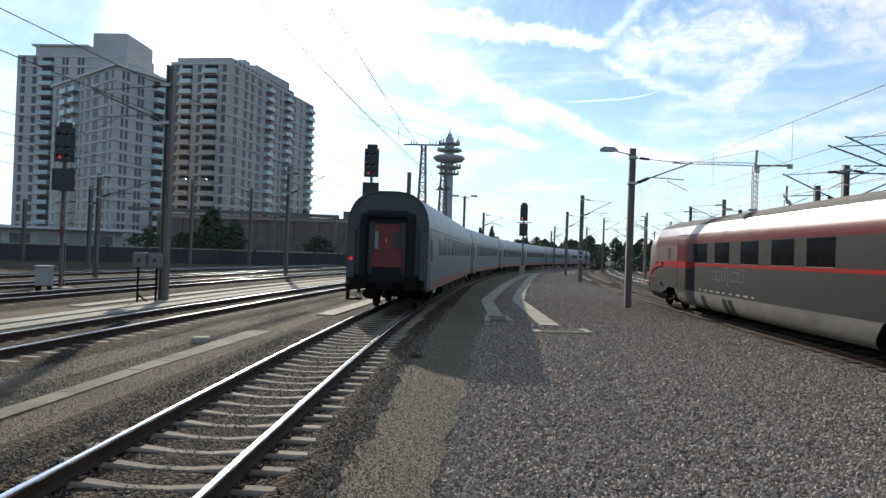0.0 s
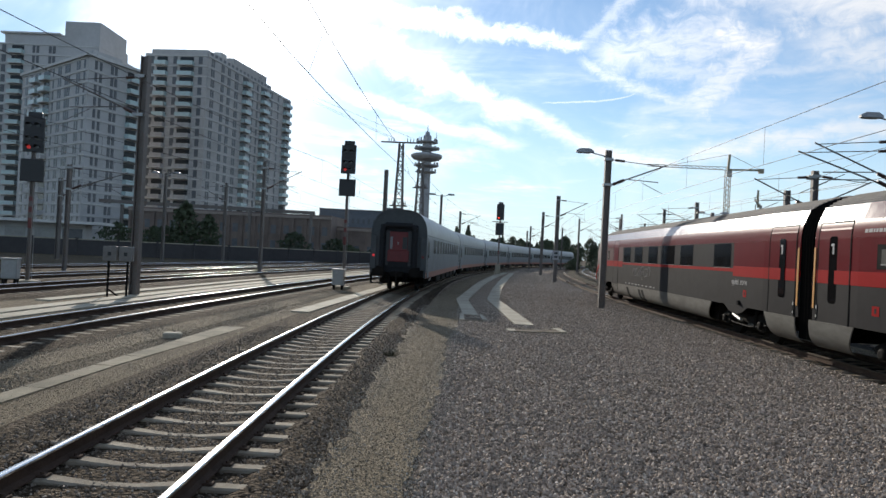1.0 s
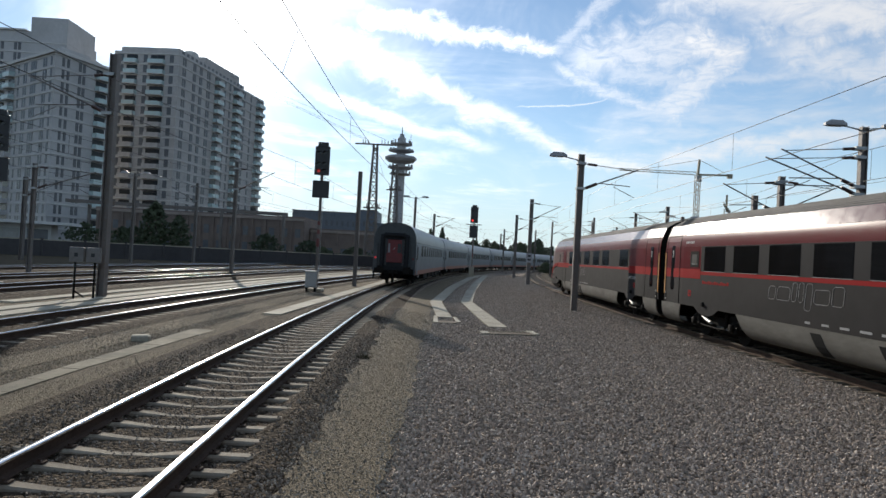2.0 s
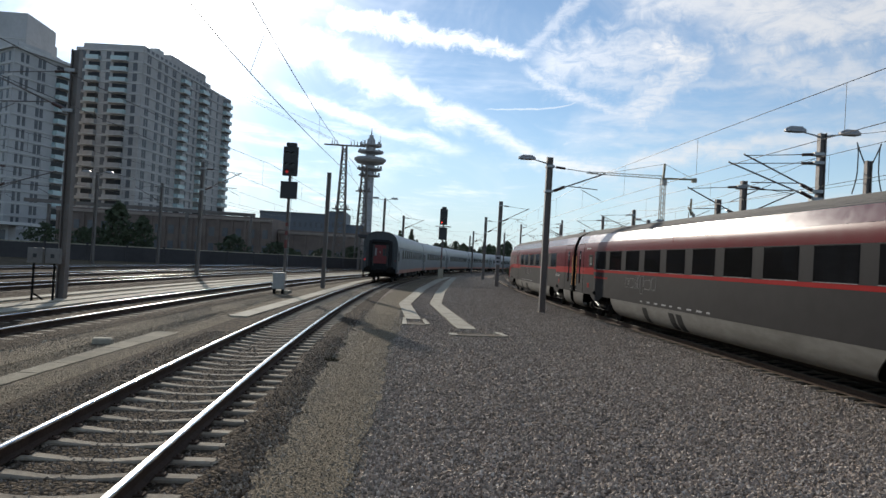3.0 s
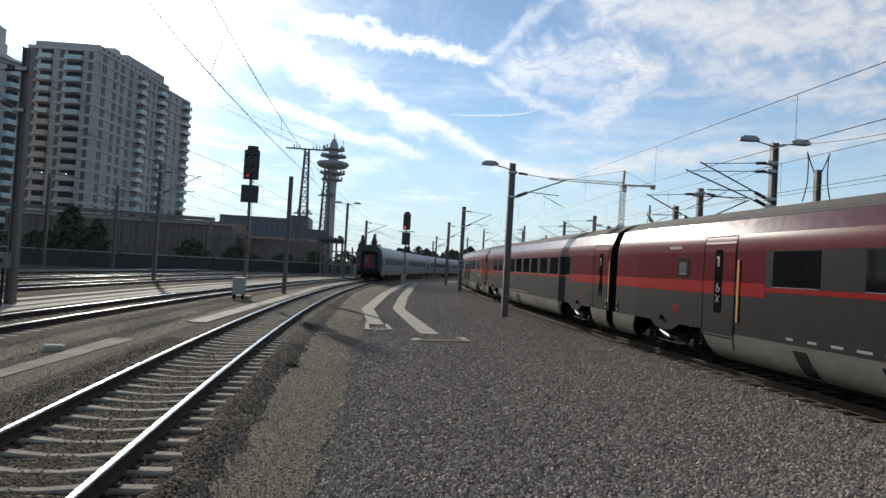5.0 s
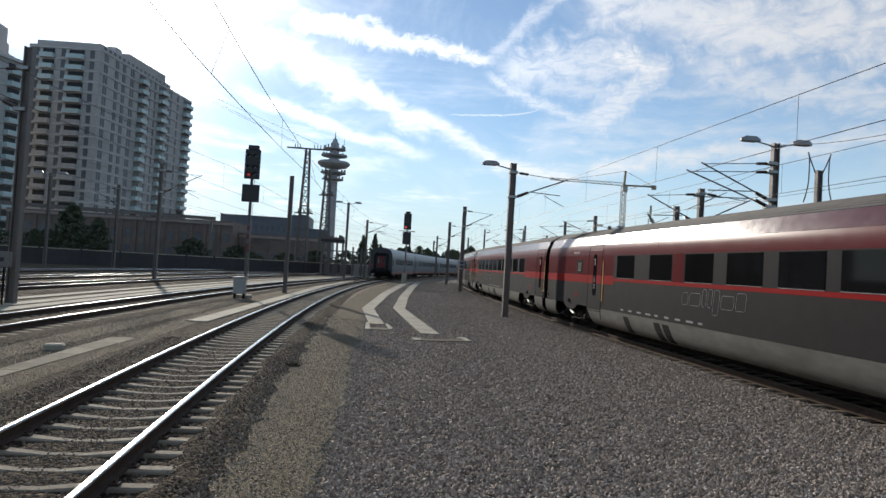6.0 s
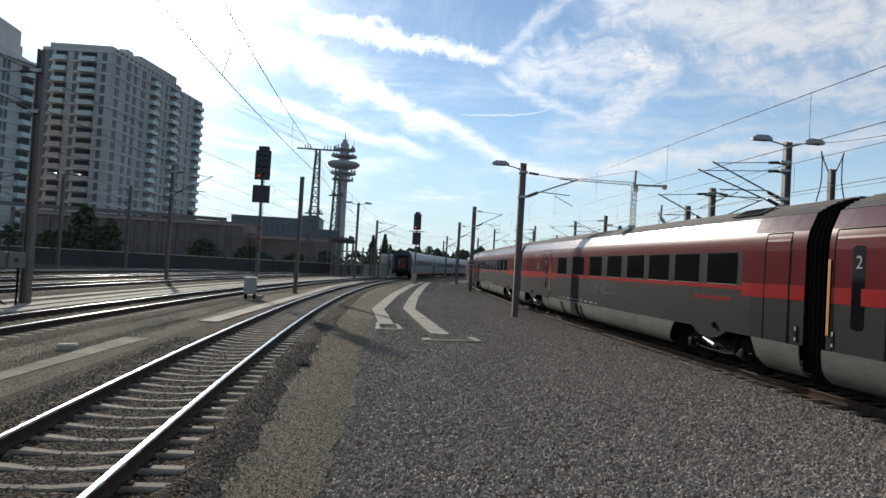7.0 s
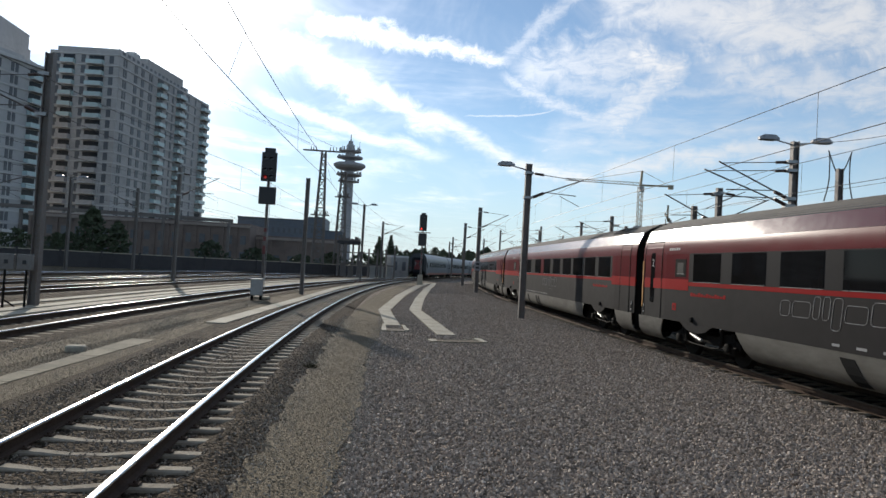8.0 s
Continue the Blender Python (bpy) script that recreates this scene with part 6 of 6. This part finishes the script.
# building cranes
def crane(x, y, height, jib, back, turn):
    c = thing("tower_crane", "distant tower crane with long jib", "crane", pose(x, y, 0, 0, 0, turn), group="tower cranes")
    s = Shape()
    for i, j in ((-1, -1), (1, -1), (1, 1), (-1, 1)):
        s.bar((i * 1.0, j * 1.0, 0), (i * 1.0, j * 1.0, height), 0.3, 0.3)
    for k in range(int(height / 2.4)):
        z = k * 2.4
        s.bar((-1, -1, z), (1, -1, z + 2.4), 0.2, 0.2).bar((1, 1, z), (-1, 1, z + 2.4), 0.2, 0.2).bar((-1, -1, z), (1, -1, z), 0.18, 0.18)
    part("mast", s, YELLOW_STEEL, c)
    s = Shape().bar((0, 0, height), (-jib, 0, height + 0.4), 0.4, 0.3).bar((0, 0, height + 1.5), (-jib, 0, height + 1.2), 0.3, 0.25)
    for k in range(int(jib / 1.6)):
        s.bar((-k * 1.6, 0, height + (1.5 if k % 2 else 0.1)), (-(k + 1) * 1.6, 0, height + (0.1 if k % 2 else 1.5)), 0.2, 0.2)
    part("jib", s, YELLOW_STEEL, c)
    part("counter_jib", Shape().bar((0, 0, height + 0.2), (back, 0, height + 0.6), 1.2, 0.8).box(back - 2.2, back, -0.8, 0.8, height - 0.9, height + 1.2), YELLOW_STEEL, c)
    part("peak", Shape().bar((0, 0, height), (0.4, 0, height + 7.5), 1.0, 1.0).tube((0.4, 0, height + 7.4), (-jib * 0.7, 0, height + 1.4), 0.1, sides=5).tube((0.4, 0, height + 7.4), (back - 2, 0, height + 1), 0.1, sides=5), YELLOW_STEEL, c)
    part("cab", Shape().box(-1.2, 1.2, -2.2, -0.9, height - 3.4, height - 0.6), CABINET, c)


crane(139.2, 312.9, 48.5, 38, 16.5, -4)
crane(170, 345, 36, 22, 10, 60)

# ---------------------------------------------------------------- trees and bushes
BARK = material("bark", (0.07, 0.055, 0.04), 0.9, vary=0.4)
LEAF = material("summer_foliage", (0.055, 0.072, 0.033), 0.7, vary=0.5, grain=1.5, stain=0.4, random_tone=0.2)


def tree(x, y, height, spread, seed, pointed=False, label="leafy green tree beyond the tracks", bush=False):
    rng = random.Random(seed)
    t = thing("bush" if bush else "tree", label, "bush" if bush else "tree", pose(x, y, -0.1), group="bushes along the yard" if bush else "trees behind the yard")
    s = Shape().tube((0, 0, 0), (0.1, 0, height * 0.5), 0.022 * height, 0.012 * height, sides=7)
    tips = []
    for k in range(9 if not bush else 6):
        a = rng.uniform(0, 6.28)
        z = height * rng.uniform(0.2, 0.5)
        tip = Vector((math.cos(a) * spread * rng.uniform(0.3, 0.7), math.sin(a) * spread * rng.uniform(0.3, 0.7), z + height * rng.uniform(0.1, 0.35)))
        s.tube((0.05, 0, z), tip, 0.008 * height, 0.003 * height, sides=5)
        tips.append(tip)
    part("trunk", s, BARK, t)
    leaves = Shape()
    for k in range(520):
        h = rng.random()
        width = math.sin(math.pi * min(1, 0.12 + 0.88 * h)) ** (0.7 if not pointed else 1.2) * (1 - 0.5 * h if pointed else 1)
        a, r = rng.uniform(0, 6.28), spread * width * math.sqrt(rng.random()) * rng.uniform(0.75, 1.15)
        c = Vector((math.cos(a) * r, math.sin(a) * r, height * ((0.15 if not bush else 0.03) + 0.85 * h)))
        size = rng.uniform(0.25, 0.6) * (height / 10) ** 0.5
        u = Vector((rng.uniform(-1, 1), rng.uniform(-1, 1), rng.uniform(-1, 1))).normalized() * size
        v = u.orthogonal().normalized() * size * 0.7
        w2 = u.cross(v).normalized() * size * 0.25
        leaves.add([c - u, c - v + w2, c + u, c + v - w2, c + w2 * 2], [(0, 1, 4), (1, 2, 4), (2, 3, 4), (3, 0, 4)])
    part("crown", leaves, LEAF, t)


spots = random.Random(5)
for k in range(16):
    a = radians(3.5 + k * 1.15 + spots.uniform(-0.3, 0.3))
    d = spots.uniform(215, 260)
    tree(d * math.sin(a), d * math.cos(a), spots.uniform(7.0, 10.0), spots.uniform(2.0, 3.4), k, k % 3 != 1)
for k in range(30):
    a = radians(4.0 + k * 0.62 + spots.uniform(-0.2, 0.2))
    d = spots.uniform(272, 300)
    tree(d * math.sin(a), d * math.cos(a), spots.uniform(8.5, 12.0), spots.uniform(3.0, 4.4), 200 + k, k % 4 == 0, "dense green tree in the far row behind the yard")
for k, (x, y, h, sp) in enumerate(((5.8, 160, 8.8, 1.7), (8.9, 165, 9.4, 1.6), (21.0, 205, 8.0, 2.6), (17.0, 185, 7.0, 2.4), (33, 190, 7.6, 3.4), (39, 200, 8.2, 3.8), (28.5, 195, 6.6, 2.8))):
    tree(x, y, h, sp, 40 + k, k < 2, "tall pointed tree beyond the curve" if k < 2 else "leafy green tree beyond the tracks")
for k, (x, y, h, sp) in enumerate(((-4, 122, 4.4, 3.0), (1.5, 124, 4.8, 3.2), (5.0, 130, 4.6, 3.0), (11.5, 132, 4.0, 2.6), (-45.0, 121, 10.5, 2.6), (-41.5, 123, 8.0, 2.4), (34, 135, 3.0, 2.4), (38, 138, 3.4, 2.8), (42, 132, 2.8, 2.6), (46, 140, 3.6, 3.2), (30, 140, 2.6, 2.0), (-9, 118, 3.6, 3.0), (-14, 112, 3.2, 2.6), (-60, 150, 6.0, 4.0), (-66, 140, 6.0, 4.5), (-50, 120, 5.0, 3.6), (-24, 116, 5.2, 3.4), (-17, 118, 4.4, 3.0))):
    tree(x, y, h, sp, 70 + k, False, "green bush at the edge of the yard", True)
pebble = Shape().loft([[(r * math.cos(k * 1.05) * (1 + 0.2 * math.sin(k * 2.3)), 0.7 * r * math.sin(k * 1.05), z) for k in range(6)] for r, z in ((0.03, 0.0), (0.045, 0.015), (0.036, 0.032), (0.014, 0.042))]).mesh("stone", CONCRETE)
for s_at, off in ((14, 2.0), (15.5, 1.8), (19, 2.2), (23, 1.9), (24, 2.3), (27, 1.7), (32, 2.0), (36, 2.2), (41, 1.9), (22, 3.4), (21.6, 3.2), (17, 3.8)):
    px, py, _ = LINE_SECOND.at(s_at, off)
    lump = thing("pale_stone", "small pale stone lying on the gravel", "stone", pose(px, py, -0.07, 0, 0, s_at * 37), group="pale stones")
    part("stone", pebble, CONCRETE, lump)
tuft = thing("weed", "small dry weed tuft on the sandy path", "weed", pose(-0.75, 14.0, -0.01))
s = Shape()
rng = random.Random(3)
for k in range(60):
    a, r = rng.uniform(0, 6.28), rng.uniform(0.02, 0.2)
    p = Vector((r * 0.5 * math.cos(a), r * 0.5 * math.sin(a), 0))
    s.add([p + Vector((-0.008, 0, 0)), p + Vector((0.008, 0, 0)), p + Vector((r * math.cos(a), r * math.sin(a), rng.uniform(0.05, 0.16)))], [(0, 1, 2)])
part("leaves", s, material("dry_weed", (0.07, 0.06, 0.03), 0.8, vary=0.4), tuft)


# ---------------------------------------------------------------- what moves
def ride(line, front_at):
    """The pose of a car whose front coupling lies at front_at along the line."""
    a, b = line.at(front_at - 3.75), line.at(front_at - 22.75)
    return pose((a[0] + b[0]) / 2, (a[1] + b[1]) / 2, RAIL_Z, 0, 0, -math.degrees(math.atan2(a[0] - b[0], a[1] - b[1])))


def motions():
    for car, line, front in TRAINS:
        walk(car, [(k * 0.25, ride(line, front(k * 0.25))) for k in range(33)])
    gone = {"red": lambda t: 7.4 * t + 0.0925 * t * t, "grey": lambda t: 10.6 * t}
    for wheel, train in ROLLING:
        base = wheel.matrix_basis.copy()
        step = 2 / FPS
        walk(wheel, [(k * step, base @ pose(0, 0, 0, -math.degrees(gone[train](k * step) / 0.46), 0, 0)) for k in range(121)])


motions()
